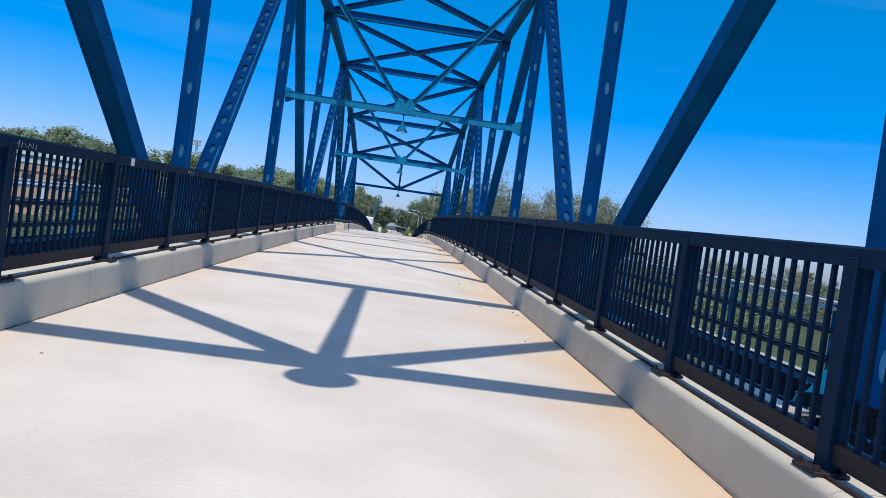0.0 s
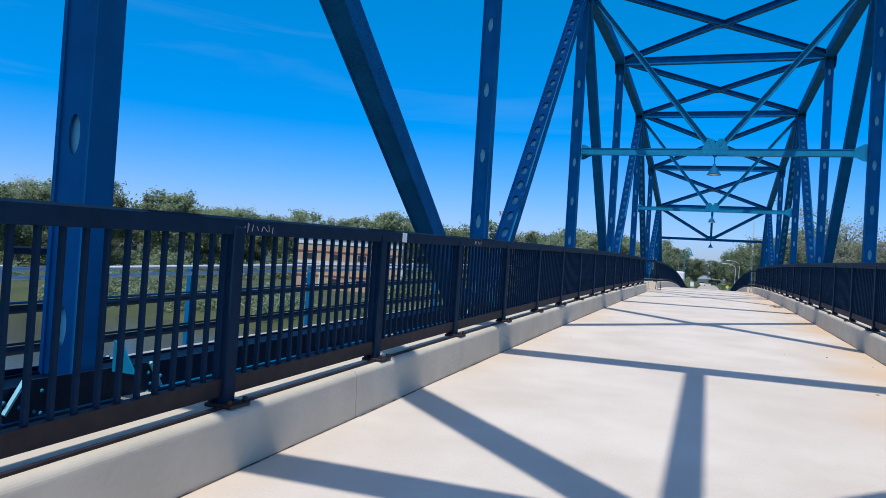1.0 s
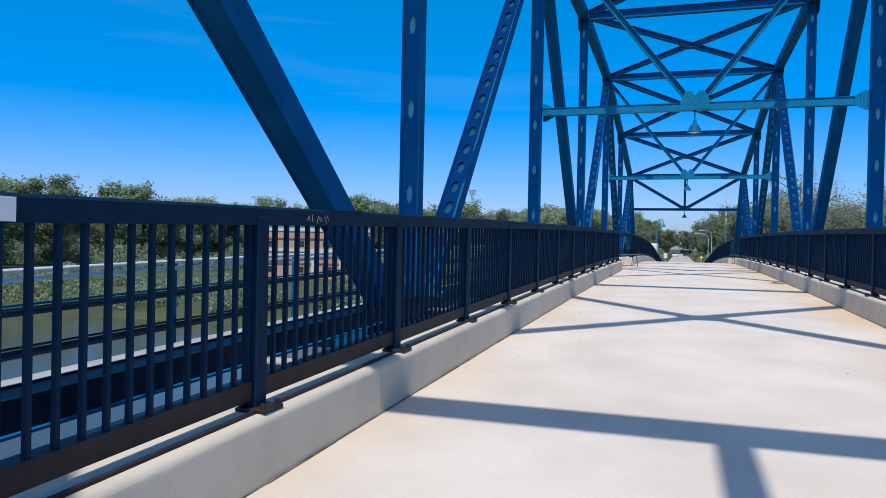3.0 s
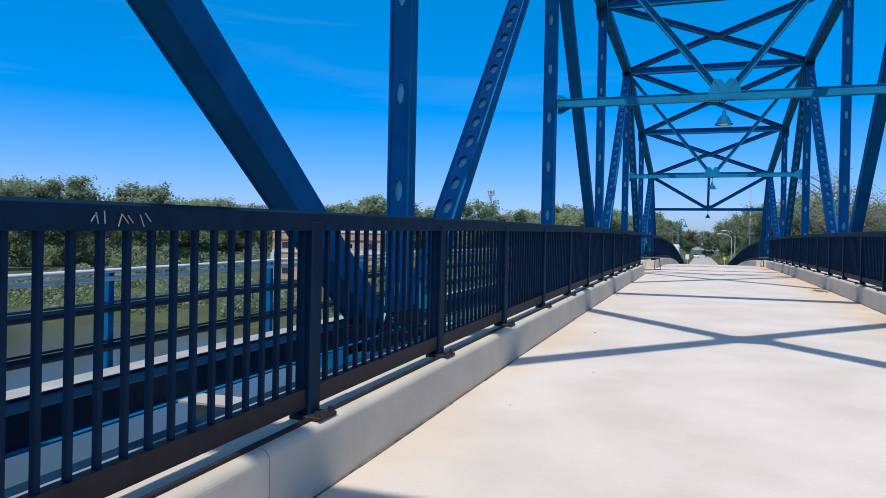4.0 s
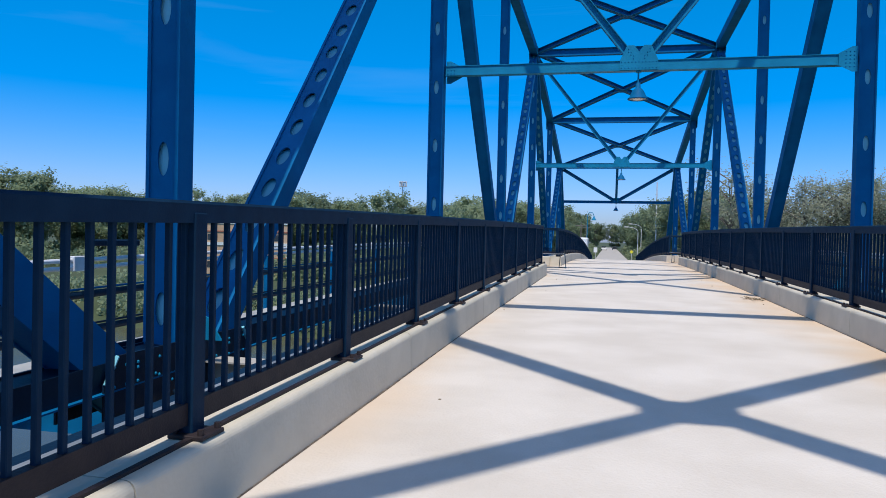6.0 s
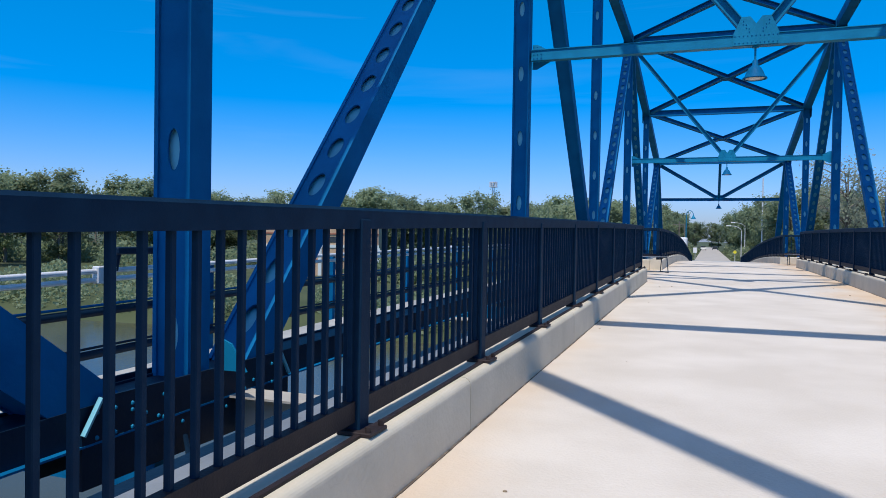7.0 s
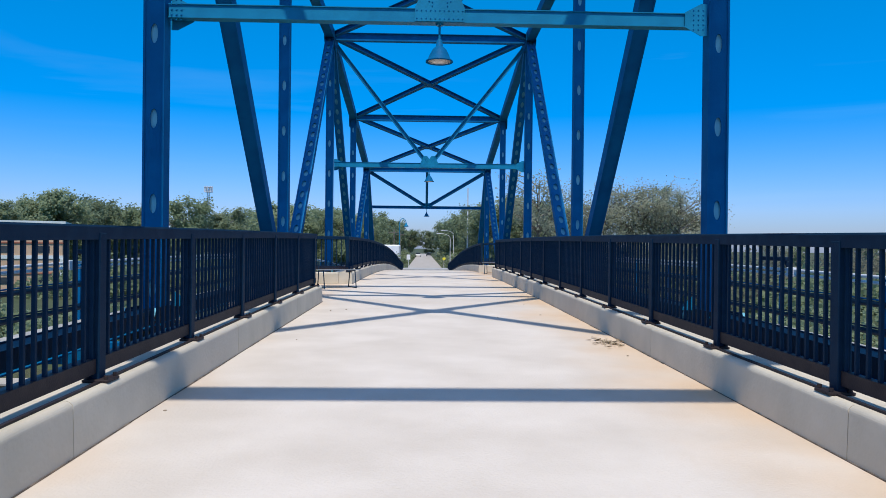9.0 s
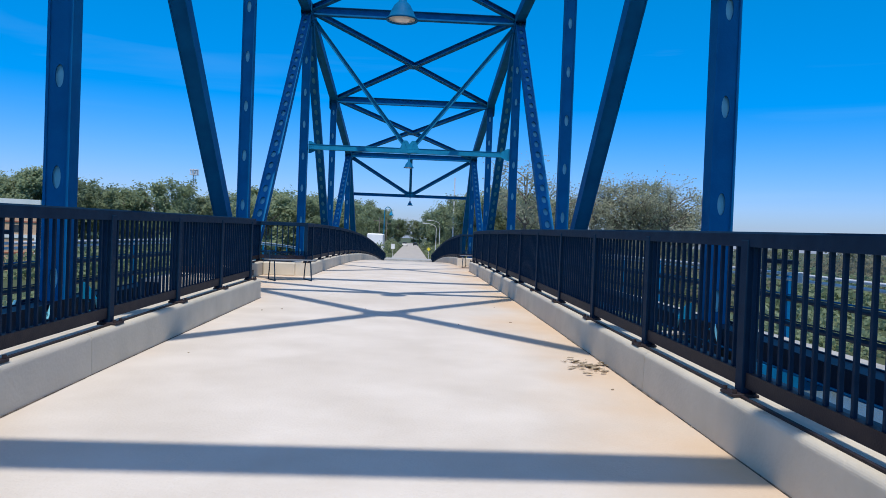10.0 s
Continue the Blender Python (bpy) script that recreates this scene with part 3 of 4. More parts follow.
STRUT_Z = 6.26
for k in ("b1", "b2"):
    y, z = NODE[k]
    f = thing("sway_frame", "teal painted steel sway frame with a V brace and riveted plates", "sway frame", "sway frames")
    bm = bmesh.new()
    sm, sl = along((-TX + 0.24, y, STRUT_Z), (TX - 0.24, y, STRUT_Z), (0, 1, 0))
    extrude(bm, [(-0.11, -0.13), (0.11, -0.13), (0.11, -0.115), (0.085, -0.115), (0.085, 0.115), (0.11, 0.115), (0.11, 0.13), (-0.11, 0.13), (-0.11, 0.115), (-0.085, 0.115), (-0.085, -0.115), (-0.11, -0.115)], sl)
    part("strut", bm, TEAL, f, m=sm)
    for s in (-1, 1):
        h_beam("brace", (s * 0.18, y, STRUT_Z + 0.2), (s * (TX - 0.3), y, z - 0.5), 0.20, 0.22, TEAL, f, (0, 0, 1))
        bm = bmesh.new()
        prism(bm, [(0, -0.30), (0.12, -0.30), (0.42, -0.14), (0.42, 0.14), (0.12, 0.30), (0, 0.30)], -0.125, -0.112, Matrix.Translation((s * (TX - 0.22), y, STRUT_Z)) @ pose(0, 0, 0, 0, 0, 90 * s))
        bmesh.ops.transform(bm, matrix=Matrix.Identity(4), verts=bm.verts)
        gp = part("end_plate", bm, TEAL, f)
        bm = bmesh.new()
        rivets(bm, [Vector((s * (TX - 0.30 - 0.09 * i), y - 0.13, STRUT_Z - 0.18 + 0.09 * j)) for i in range(3) for j in range(5)], (0, -1, 0), 0.018)
        part("rivets", bm, STEEL, gp)["kind"] = "stuff"
    bm = bmesh.new()
    prism(bm, [(-0.46, -0.12), (0.46, -0.12), (0.46, 0.14), (0.30, 0.50), (0.12, 0.50), (0, 0.34), (-0.12, 0.50), (-0.30, 0.50), (-0.46, 0.14)], -0.006, 0.006, Matrix.Translation((0, y - 0.125, STRUT_Z)) @ pose(0, 0, 0, 0, 0, 90))
    gp = part("gusset_plate", bm, TEAL, f)
    bm = bmesh.new()
    pts = [Vector((i * 0.085, y - 0.135, STRUT_Z + j)) for i in range(-5, 6) for j in (-0.07, 0.08)]
    pts += [Vector((s * (0.14 + 0.06 * i), y - 0.135, STRUT_Z + 0.2 + 0.085 * i + 0.05 * j)) for s in (-1, 1) for i in range(3) for j in (-0.7, 0.7)]
    rivets(bm, pts, (0, -1, 0), 0.018)
    part("rivets", bm, STEEL, gp)["kind"] = "stuff"

# portals lie in the slope of the end posts
for k, e in (("b0", END_NEAR), ("b3", END_FAR)):
    y, z = NODE[k]
    f = thing("portal_frame", "blue painted steel portal frame with V brace and centre post", "portal frame", "portal frames")
    g = 0.357
    ys, zs = y + (e - y) * g, z + (FOOT_Z - z) * g
    h_beam("strut", (-TX + 0.2, ys, zs), (TX - 0.2, ys, zs), 0.26, 0.26, STEEL, f)
    h_beam("centre_post", (0, ys, zs + 0.1), (0, y, z - 0.2), 0.22, 0.22, STEEL, f, (1, 0, 0))
    for s in (-1, 1):
        h_beam("brace", (s * 0.1, ys, zs + 0.1), (s * (TX - 0.3), y + (e - y) * 0.03, z - 0.3), 0.24, 0.26, STEEL, f)
    bm = bmesh.new()
    box(bm, -0.45, 0.45, ys - 0.14, ys - 0.128, zs - 0.13, zs + 0.4)
    part("gusset_plate", bm, STEEL, f)


def pendant_lamp():
    """A bell-shaped lamp, hung at the origin."""
    lamp = thing("pendant_lamp", "teal bell-shaped pendant lamp hung under the frame", "lamp", "bridge lamps")
    bm = bmesh.new()
    tube(bm, (0, 0, -0.32), (0, 0, 0), 0.022, n=10)
    tube(bm, (0, 0, -0.04), (0, 0, 0.0), 0.07, n=10)
    part("stem", bm, TEAL, lamp)
    # The bell takes the darker steel blue to look shaded.
    bm = bmesh.new()
    lathe(bm, [(0.035, -0.3), (0.055, -0.32), (0.065, -0.43), (0.09, -0.45), (0.13, -0.49), (0.18, -0.58), (0.215, -0.67), (0.255, -0.70), (0.255, -0.725), (0.235, -0.725), (0.20, -0.67), (0.16, -0.58), (0.10, -0.50)])
    part("shade", bm, STEEL, lamp, smooth=True)
    bm = bmesh.new()
    lathe(bm, [(0.001, -0.735), (0.10, -0.73), (0.21, -0.712), (0.21, -0.69), (0.001, -0.685)])
    part("lens", bm, LENS, lamp, "frosted glass lens", smooth=True)
    return lamp


hang = [(NODE["b1"][0], STRUT_Z - 0.12), (NODE["b2"][0], STRUT_Z - 0.12)]
for k, e in (("b0", END_NEAR), ("b3", END_FAR)):
    y, z = NODE[k]
    hang.append((y + (e - y) * 0.357, z + (FOOT_Z - z) * 0.357 - 0.12))
first = pendant_lamp()
first.matrix_basis = pose(0, hang[0][0], hang[0][1])
for y, z in hang[1:]:
    copy_thing(first, pose(0, y, z))

# ---- old walkways outside the trusses ----
def ride(x0, x1, z0, z1):
    bm = bmesh.new()
    swept(bm, [(x0, z0), (x1, z0), (x1, z1), (x0, z1)], -22, 93, 2.0)
    return bm


for s in (-1, 1):
    side = "west" if s < 0 else "east"
    xa, xb = sorted((s * 6.86, s * 7.38))
    tagged(part(f"walkway_{side}", ride(xa, xb, -0.69, -0.48), SLAB), "pale concrete walkway slab outside the truss", "walkway", kind="structure")
    fa = thing("edge_beam", "dark blue steel edge beam carrying the old walkway", "beam", "walkway edge beams")
    part("web", ride(s * 6.80 - 0.02, s * 6.80 + 0.02, -0.95, -0.50), NAVY, fa)
    part("top_angle", ride(s * 6.80 - 0.055, s * 6.80 + 0.055, -0.497, -0.475), PALE_TEAL, fa)
    rail = thing("pipe_railing", "blue pipe railing with galvanised double top pipes", "railing", "pipe railings")
    for z, r, mt, nm in ((0.705, 0.03, GALV, "top_pipe"), (0.605, 0.03, GALV, "top_pipe"), (0.315, 0.015, STEEL, "rail_pipe"), (0.24, 0.05, NAVY, "rail_pipe"), (-0.165, 0.015, NAVY, "rail_pipe"), (-0.24, 0.05, NAVY, "rail_pipe")):
        bm = bmesh.new()
        swept(bm, [(s * 7.45 + r * math.cos(a * math.pi / 4), z + r * math.sin(a * math.pi / 4)) for a in range(8)], -22, 93, 2.0)
        part(nm, bm, mt, rail, smooth=True)
    for y in (9.0, 21.2, 33.4, 45.6):
        z = deck_z(y)
        bm = bmesh.new()
        box(bm, s * 7.45 - 0.05, s * 7.45 + 0.05, y - 0.14, y + 0.14, z + 0.56, z + 0.76, bevel=0.012)
        part("pipe_coupling", bm, GALV, rail, "pale square coupling joining the pipes")
        bm = bmesh.new()
        box(bm, s * 7.40 - 0.05, s * 7.40 + 0.05, y + 0.1, y + 1.15, z + 0.89, z + 0.98, bevel=0.015)
        tube(bm, (s * 7.45, y + 0.16, z + 0.70), (s * 7.40, y + 0.16, z + 0.93), 0.035)
        part("clamp_bar", bm, NAVY, rail, "dark bar clamped over the pipes")
    for i in range(32):
        y = -20 + i * 3.6
        bm = bmesh.new()
        box(bm, s * 7.54 - 0.04, s * 7.54 + 0.04, y - 0.045, y + 0.045, deck_z(y) - 0.70, deck_z(y) + 0.73)
        part("post", bm, STEEL, rail)
    bm = bmesh.new()
    for k in ORDER:
        y = NODE[k][0]
        xa, xb = sorted((s * 5.4, s * 7.5))
        box(bm, xa, xb, y - 0.12, y + 0.12, deck_z(y) - 1.10, deck_z(y) - 0.70)
    tagged(part("walkway_bracket", bm, STEEL), "blue steel brackets carrying the old walkway", "bracket", kind="stuff")
for s in (-1, 1):
    ab = bmesh.new()
    box(ab, -9, 9, 93.0 if s > 0 else -30, 98 if s > 0 else -22.2, -9, -0.3 if s > 0 else -1.2)
    tagged(part("abutment_far" if s > 0 else "abutment_near", ab, SLAB), "pale concrete bridge abutment", "abutment", kind="structure")

# ---- ground, river, road ----
def smooth(a, b, v):
    k = min(1, max(0, (v - a) / (b - a)))
    return k * k * (3 - 2 * k)


def ground_z(x, y):
    bank = -8.6 + 3.4 * smooth(66, 86, y + 0.05 * abs(x)) + 3.4 * smooth(-40, -62, y)
    base = bank + 0.5 * noise.noise(Vector((x * 0.02, y * 0.02, 0)))
    hill = 3 * smooth(400, 1200, math.hypot(x, y))
    ramp = smooth(20, 8.5, abs(x)) * smooth(88, 97, y)
    ramp_near = smooth(20, 8.5, abs(x)) * smooth(-24, -33, y)
    base = base + hill
    base += (deck_z(y) - 0.35 - base) * ramp
    return base + (-1.6 - base) * ramp_near


bm = bmesh.new()
xs = sorted({round(v, 2) for s in (-1, 1) for v in [0, 4, 8.5, 11, 14, 17, 20, 26, 34, 45, 60, 80, 105, 140, 190, 260, 360, 520, 800, 1300, 2200] for v in [s * v]})
ys = [-2200, -1300, -700, -350, -180, -100, -70, -62, -56, -50, -45, -40, -33, -28, -24, 0, 30, 55, 62, 66, 70, 74, 78, 82, 86, 88, 91, 94, 97, 105, 115, 130, 147, 165, 190, 220, 260, 310, 380, 470, 600, 800, 1200, 2200]
grid = [[bm.verts.new((x, y, ground_z(x, y))) for x in xs] for y in ys]
for a, b in zip(grid, grid[1:]):
    for i in range(len(xs) - 1):
        bm.faces.new((a[i], a[i + 1], b[i + 1], b[i]))
tagged(part("ground", bm, GRASS, smooth=True), "grassy river banks and flat land beyond", "ground", kind="structure")
bm = bmesh.new()
bmesh.ops.create_grid(bm, x_segments=1, y_segments=1, size=1, matrix=Matrix.Translation((0, 10, -7.3)) @ Matrix.Diagonal((1500, 70, 1, 1)))
tagged(part("water", bm, WATER), "still olive-brown river under the bridge", "water", kind="structure")
bm = bmesh.new()
swept(bm, [(-2.9, -0.3), (2.9, -0.3), (2.9, 0.0), (-2.9, 0.0)], FAR, 420, 6)
tagged(part("road", bm, ASPH), "worn grey road running straight on from the bridge", "road", kind="structure")


# ---- trees ----
def tree(height, spread, leaf_mat, leaves, size, seed, trunk=0.35, low=0.25, poplar=False):
    """A tapered trunk, limbs and a crown of many small leaf clumps gathered round the limb ends."""
    rnd = random.Random(seed)
    t = thing("tree", "", "tree", "trees")
    bm = bmesh.new()
    r0 = height * 0.022
    tube(bm, (0, 0, -0.6), (0, 0, height * trunk), r0, r0 * 0.7, 8)
    tube(bm, (0, 0, height * trunk), (rnd.uniform(-.3, .3), rnd.uniform(-.3, .3), height * 0.9), r0 * 0.7, r0 * 0.12, 7)
    ends = []
    for i in range(26):
        a, h = rnd.uniform(0, 2 * math.pi), height * rnd.uniform(low, 0.85)
        k = math.sin(math.pi * min(1, max(0.05, (h / height - low * 0.6) / (1.05 - low * 0.6)))) ** 0.7
        reach = spread * k * rnd.uniform(0.75, 1.0)
        e = Vector((math.cos(a) * reach, math.sin(a) * reach, min(height, h + reach * (1.6 if poplar else 0.55))))
        s = Vector((0, 0, h))
        mid = s.lerp(e, 0.55) + Vector((0, 0, 0.08 * reach))
        tube(bm, s, mid, r0 * 0.32, r0 * 0.18, 5)
        tube(bm, mid, e, r0 * 0.18, r0 * 0.05, 5)
        ends.append((mid, e))
        for j in range(3):
            q = mid.lerp(e, rnd.uniform(0.2, 0.9))
            w = q + Vector((rnd.gauss(0, 1), rnd.gauss(0, 1), rnd.gauss(0.5, 0.8))) * reach * 0.25
            tube(bm, q, w, r0 * 0.09, r0 * 0.03, 4)
            ends.append((q, w))
    part("trunk", bm, BARK, t)
    ends.append((Vector((0, 0, height * 0.8)), Vector((0, 0, height))))
    verts, faces = [], []
    for i in range(leaves):
        p, q = rnd.choice(ends)
        c = p.lerp(q, rnd.uniform(0.4, 1.1)) + Vector((rnd.gauss(0, 1), rnd.gauss(0, 1), rnd.gauss(0, 0.8))) * spread * 0.10
        o = (c - Vector((0, 0, height * 0.55))).normalized()
        n = (Vector((rnd.gauss(0, 1), rnd.gauss(0, 1), rnd.gauss(0.4, 1))) * 0.55 + o * 1.1).normalized()
        u = n.orthogonal().normalized()
        v = n.cross(u)
        sz = size * rnd.uniform(0.5, 1.3)
        b = len(verts)
        verts += [c + u * sz, c + v * sz * 0.7 + n * sz * 0.2, c - u * sz, c - v * sz * 0.7 - n * sz * 0.1]
        faces.append((b, b + 1, b + 2, b + 3))
    me = bpy.data.meshes.new("crown")
    me.from_pydata(verts, [], faces)
    me.materials.append(leaf_mat)
    share("crown", me, t, Matrix.Identity(4))
    return t


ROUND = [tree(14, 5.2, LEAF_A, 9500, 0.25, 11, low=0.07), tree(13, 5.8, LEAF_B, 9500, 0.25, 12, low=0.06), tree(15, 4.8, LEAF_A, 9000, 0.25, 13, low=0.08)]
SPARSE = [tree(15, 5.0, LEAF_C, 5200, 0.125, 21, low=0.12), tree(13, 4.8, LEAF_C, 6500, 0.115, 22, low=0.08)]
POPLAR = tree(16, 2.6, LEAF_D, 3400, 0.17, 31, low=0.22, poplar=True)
LABEL = {0: "full green broadleaf tree on the river bank", 1: "thin spring tree with few pale leaves", 2: "tall poplar with loose green leaves"}
for t in ROUND:
    t["label"] = LABEL[0]
for t in SPARSE:
    t["label"] = LABEL[1]
POPLAR["label"] = LABEL[2]
used = set()


def plant(src, x, y, h, turn=None):
    """A tree on the ground; h: its height in metres."""
    base = {id(ROUND[0]): 14, id(ROUND[1]): 13, id(ROUND[2]): 15, id(SPARSE[0]): 15, id(SPARSE[1]): 13, id(POPLAR): 16}[id(src)]
    k = h / base
    m = pose(x, y, ground_z(x, y), 0, 0, random.uniform(0, 360) if turn is None else turn) @ Matrix.Diagonal((k, k, k, 1))
    if id(src) not in used:
        used.add(id(src))
        src.matrix_basis = m
    else:
        copy_thing(src, m)


rt = random.Random(5)
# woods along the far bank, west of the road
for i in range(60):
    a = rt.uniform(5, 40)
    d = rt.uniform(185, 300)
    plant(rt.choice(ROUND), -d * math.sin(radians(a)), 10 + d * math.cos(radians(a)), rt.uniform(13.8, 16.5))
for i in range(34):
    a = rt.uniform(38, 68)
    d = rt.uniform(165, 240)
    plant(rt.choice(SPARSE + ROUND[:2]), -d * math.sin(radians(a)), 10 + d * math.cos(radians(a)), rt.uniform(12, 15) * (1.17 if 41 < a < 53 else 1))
for i in range(30):
    a = rt.uniform(3, 66)
    d = rt.uniform(320, 460)
    plant(rt.choice(ROUND), -d * math.sin(radians(a)), 10 + d * math.cos(radians(a)), rt.uniform(18, 22))
# trees on both sides of the road
for y in range(116, 340, 11):
    for s in (-1, 1):
        x = -rt.uniform(10.5, 13.5) if s < 0 else rt.uniform(9.0, 11.0)
        plant(rt.choice(ROUND), x, y + rt.uniform(-4, 4), rt.uniform(8, 10.5) * (0.93 if y < 150 else 1.1))
        plant(rt.choice(ROUND), s * rt.uniform(14, 28), y + rt.uniform(-4, 4), rt.uniform(10, 13) * (0.93 if y < 150 else 1.1))
for i in range(16):
    plant(rt.choice(ROUND), rt.uniform(-30, 30), rt.uniform(400, 470), rt.uniform(9, 13))
# thin trees east of the far end
for x, y, h, k in ((13.6, 106, 16.5, 0), (16.4, 109, 15.5, 0), (23.2, 112, 11.8, 1), (25.6, 113, 12.4, 1), (28.0, 112, 12.6, 1), (30.6, 113, 12.4, 1), (33.2, 112, 12.0, 1), (35.6, 114, 11.4, 1), (20.8, 118, 10.6, 1)):
    plant(SPARSE[k], x, y, h)
for x, y, h in ((30.4, 124, 15.4), (33.4, 123, 15.0), (35.2, 124, 16.6), (38.4, 121, 12.2)):
    plant(POPLAR, x, y, h)
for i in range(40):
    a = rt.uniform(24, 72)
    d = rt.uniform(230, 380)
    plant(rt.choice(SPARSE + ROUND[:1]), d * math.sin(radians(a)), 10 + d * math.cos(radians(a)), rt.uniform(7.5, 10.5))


def bushes(name, label, spots, mat, seed, lo=0.15, hi=0.4):
    rnd = random.Random(seed)
    verts, faces = [], []
    for x, y, r, h, n in spots:
        for i in range(n):
            a, q = rnd.uniform(0, 2 * math.pi), math.sqrt(rnd.random())
            px, py = x + math.cos(a) * q * r, y + math.sin(a) * q * r
            c = Vector((px, py, ground_z(px, py) + h * rnd.random() * (1 - 0.6 * q * q)))
            nn = Vector((rnd.gauss(0, 1), rnd.gauss(0, 1), rnd.gauss(0.4, 1))).normalized()
            u = nn.orthogonal().normalized()
            v = nn.cross(u)
            sz = rnd.uniform(lo, hi)
            b = len(verts)
            verts += [c + u * sz, c + v * sz, c - u * sz, c - v * sz]
            faces.append((b, b + 1, b + 2, b + 3))
    me = bpy.data.meshes.new(name)
    me.from_pydata(verts, [], faces)
    me.materials.append(mat)
    tagged(new(name, me), label, "bushes", kind="stuff")


rb = random.Random(9)
bushes("bank_bushes", "low green bushes along the river bank", [(rb.uniform(-170, -12), rb.uniform(76, 92), rb.uniform(2, 5), rb.uniform(1.2, 3.2), 480) for i in range(46)] + [(rb.uniform(12, 120), rb.uniform(76, 92), rb.uniform(2, 5), rb.uniform(1, 2.6), 420) for i in range(30)] + [(s * rb.uniform(5.5, 9), y, rb.uniform(1.5, 2.5), rb.uniform(1.5, 3), 480) for y in range(112, 300, 7) for s in (-1, 1)], LEAF_A, 3, 0.1, 0.27)

bushes("bank_thicket", "dense green thicket behind the river bank", [(rb.uniform(-230, -95), rb.uniform(120, 175), rb.uniform(5, 9), rb.uniform(4, 7), 800) for i in range(40)] + [(rb.uniform(-55, -14), rb.uniform(115, 170), rb.uniform(4, 8), rb.uniform(4, 7), 800) for i in range(20)] + [(rb.uniform(16, 190), rb.uniform(95, 170), rb.uniform(5, 9), rb.uniform(3, 5.5), 800) for i in range(46)] + [(rb.uniform(60, 260), rb.uniform(60, 95), rb.uniform(5, 9), rb.uniform(3, 5.5), 700) for i in range(20)], LEAF_B, 6, 0.2, 0.42)
bushes("far_thicket", "tall grey-brown spring thicket across the eastern flats", [(rb.uniform(18, 230), rb.uniform(100, 200), rb.uniform(6, 11), rb.uniform(7.0, 9.0), 900) for i in range(80)] + [(rb.uniform(110, 300), rb.uniform(40, 110), rb.uniform(7, 11), rb.uniform(7.0, 9.0), 800) for i in range(44)], LEAF_E, 16, 0.12, 0.30)
bushes("roadside_bushes", "green bushes on the verge at the end of the bridge", [(-5.4, 111, 1.6, 3.5, 1200), (-3.7, 112, 1.0, 3.2, 800)], LEAF_B, 17, 0.05, 0.13)

# ---- buildings and street furniture beyond the bridge ----
def building(x, y, w, d, h, turn, wall_mat, floors, label):
    b = thing("building", label, "building", "far buildings", m=pose(x, y, ground_z(x, y) - 0.5, 0, 0, turn))
    bm = bmesh.new()
    box(bm, -w / 2, w / 2, -d / 2, d / 2, 0, h)
    part("wall", bm, wall_mat, b)
    bm = bmesh.new()
    box(bm, -w / 2 - 0.4, w / 2 + 0.4, -d / 2 - 0.4, d / 2 + 0.4, h, h + 0.7)
    part("roof", bm, PALE, b)
    n = int(w / 5)
    for f in range(floors):
        for i in range(n):
            xx, z = -w / 2 + (i + 0.5) * w / n, 1.6 + f * (h - 1) / floors
            bm = bmesh.new()
            box(bm, xx - 0.8, xx + 0.8, -d / 2 - 0.06, -d / 2 + 0.05, z, z + 1.0)
            part("window", bm, GLASS, b)
    for k, t, mt in ((0.52, 0.5, PALE), (0.74, 0.22, BAND), (0.30, 0.22, BAND), (0.88, 0.9, PALE)):
        bm = bmesh.new()
        box(bm, -w / 2 - 0.1, w / 2 + 0.1, -d / 2 - 0.12, -d / 2 + 0.1, h * k, h * k + t)
        part("ledge", bm, mt, b)
    for i in range(n + 1):
        xx = -w / 2 + i * w / n
        bm = bmesh.new()
        box(bm, xx - 0.3, xx + 0.3, -d / 2 - 0.2, -d / 2 + 0.05, 0, h * 0.52)
        part("pilaster", bm, PALE, b)
    return b


building(-66.0, 131, 20, 14, 10.2, 22, BRICK, 2, "tan brick building with a flat pale roof on the river bank")


def hook_lamp(x, y):
    t = thing("street_lamp", "teal hooked street lamp with a bell shade at the roadside", "street lamp", m=pose(x, y, deck_z(y) - 0.35))
    bm = bmesh.new()
    tube(bm, (0, 0, 0), (0, 0, 7.5), 0.09, 0.06)
    for i in range(10):
        a, b = math.pi * i / 10, math.pi * (i + 1) / 10
        tube(bm, (0.5 - 0.5 * math.cos(a), 0, 7.5 + 0.7 * math.sin(a)), (0.5 - 0.5 * math.cos(b), 0, 7.5 + 0.7 * math.sin(b)), 0.05, n=6)
    part("pole", bm, TEAL, t)
    bm = bmesh.new()
    lathe(bm, [(0.06, 0.1), (0.1, 0), (0.16, -0.2), (0.36, -0.5), (0.38, -0.56), (0.3, -0.5)], 14, Matrix.Translation((1.0, 0, 7.5)))
    part("shade", bm, TEAL, t, smooth=True)


def cobra_lamp(x, y, h, s=-1):
    t = thing("street_lamp", "grey roadside lighting column with a curved arm", "street lamp", "lighting columns", m=pose(x, y, deck_z(y) - 0.5))
    bm = bmesh.new()
    tube(bm, (0, 0, 0), (0, 0, h), 0.1, 0.06)
    for i in range(6):
        a, b = math.pi / 2 * i / 6, math.pi / 2 * (i + 1) / 6
        tube(bm, (s * 1.8 * (1 - math.cos(a)), 0, h + 0.9 * math.sin(a)), (s * 1.8 * (1 - math.cos(b)), 0, h + 0.9 * math.sin(b)), 0.04, n=6)
    part("pole", bm, GALV, t)
    bm = bmesh.new()
    box(bm, s * 2.1 - 0.4, s * 2.1 + 0.4, -0.15, 0.15, h + 0.82, h + 0.98, bevel=0.05)
    part("lamp_head", bm, GALV, t)


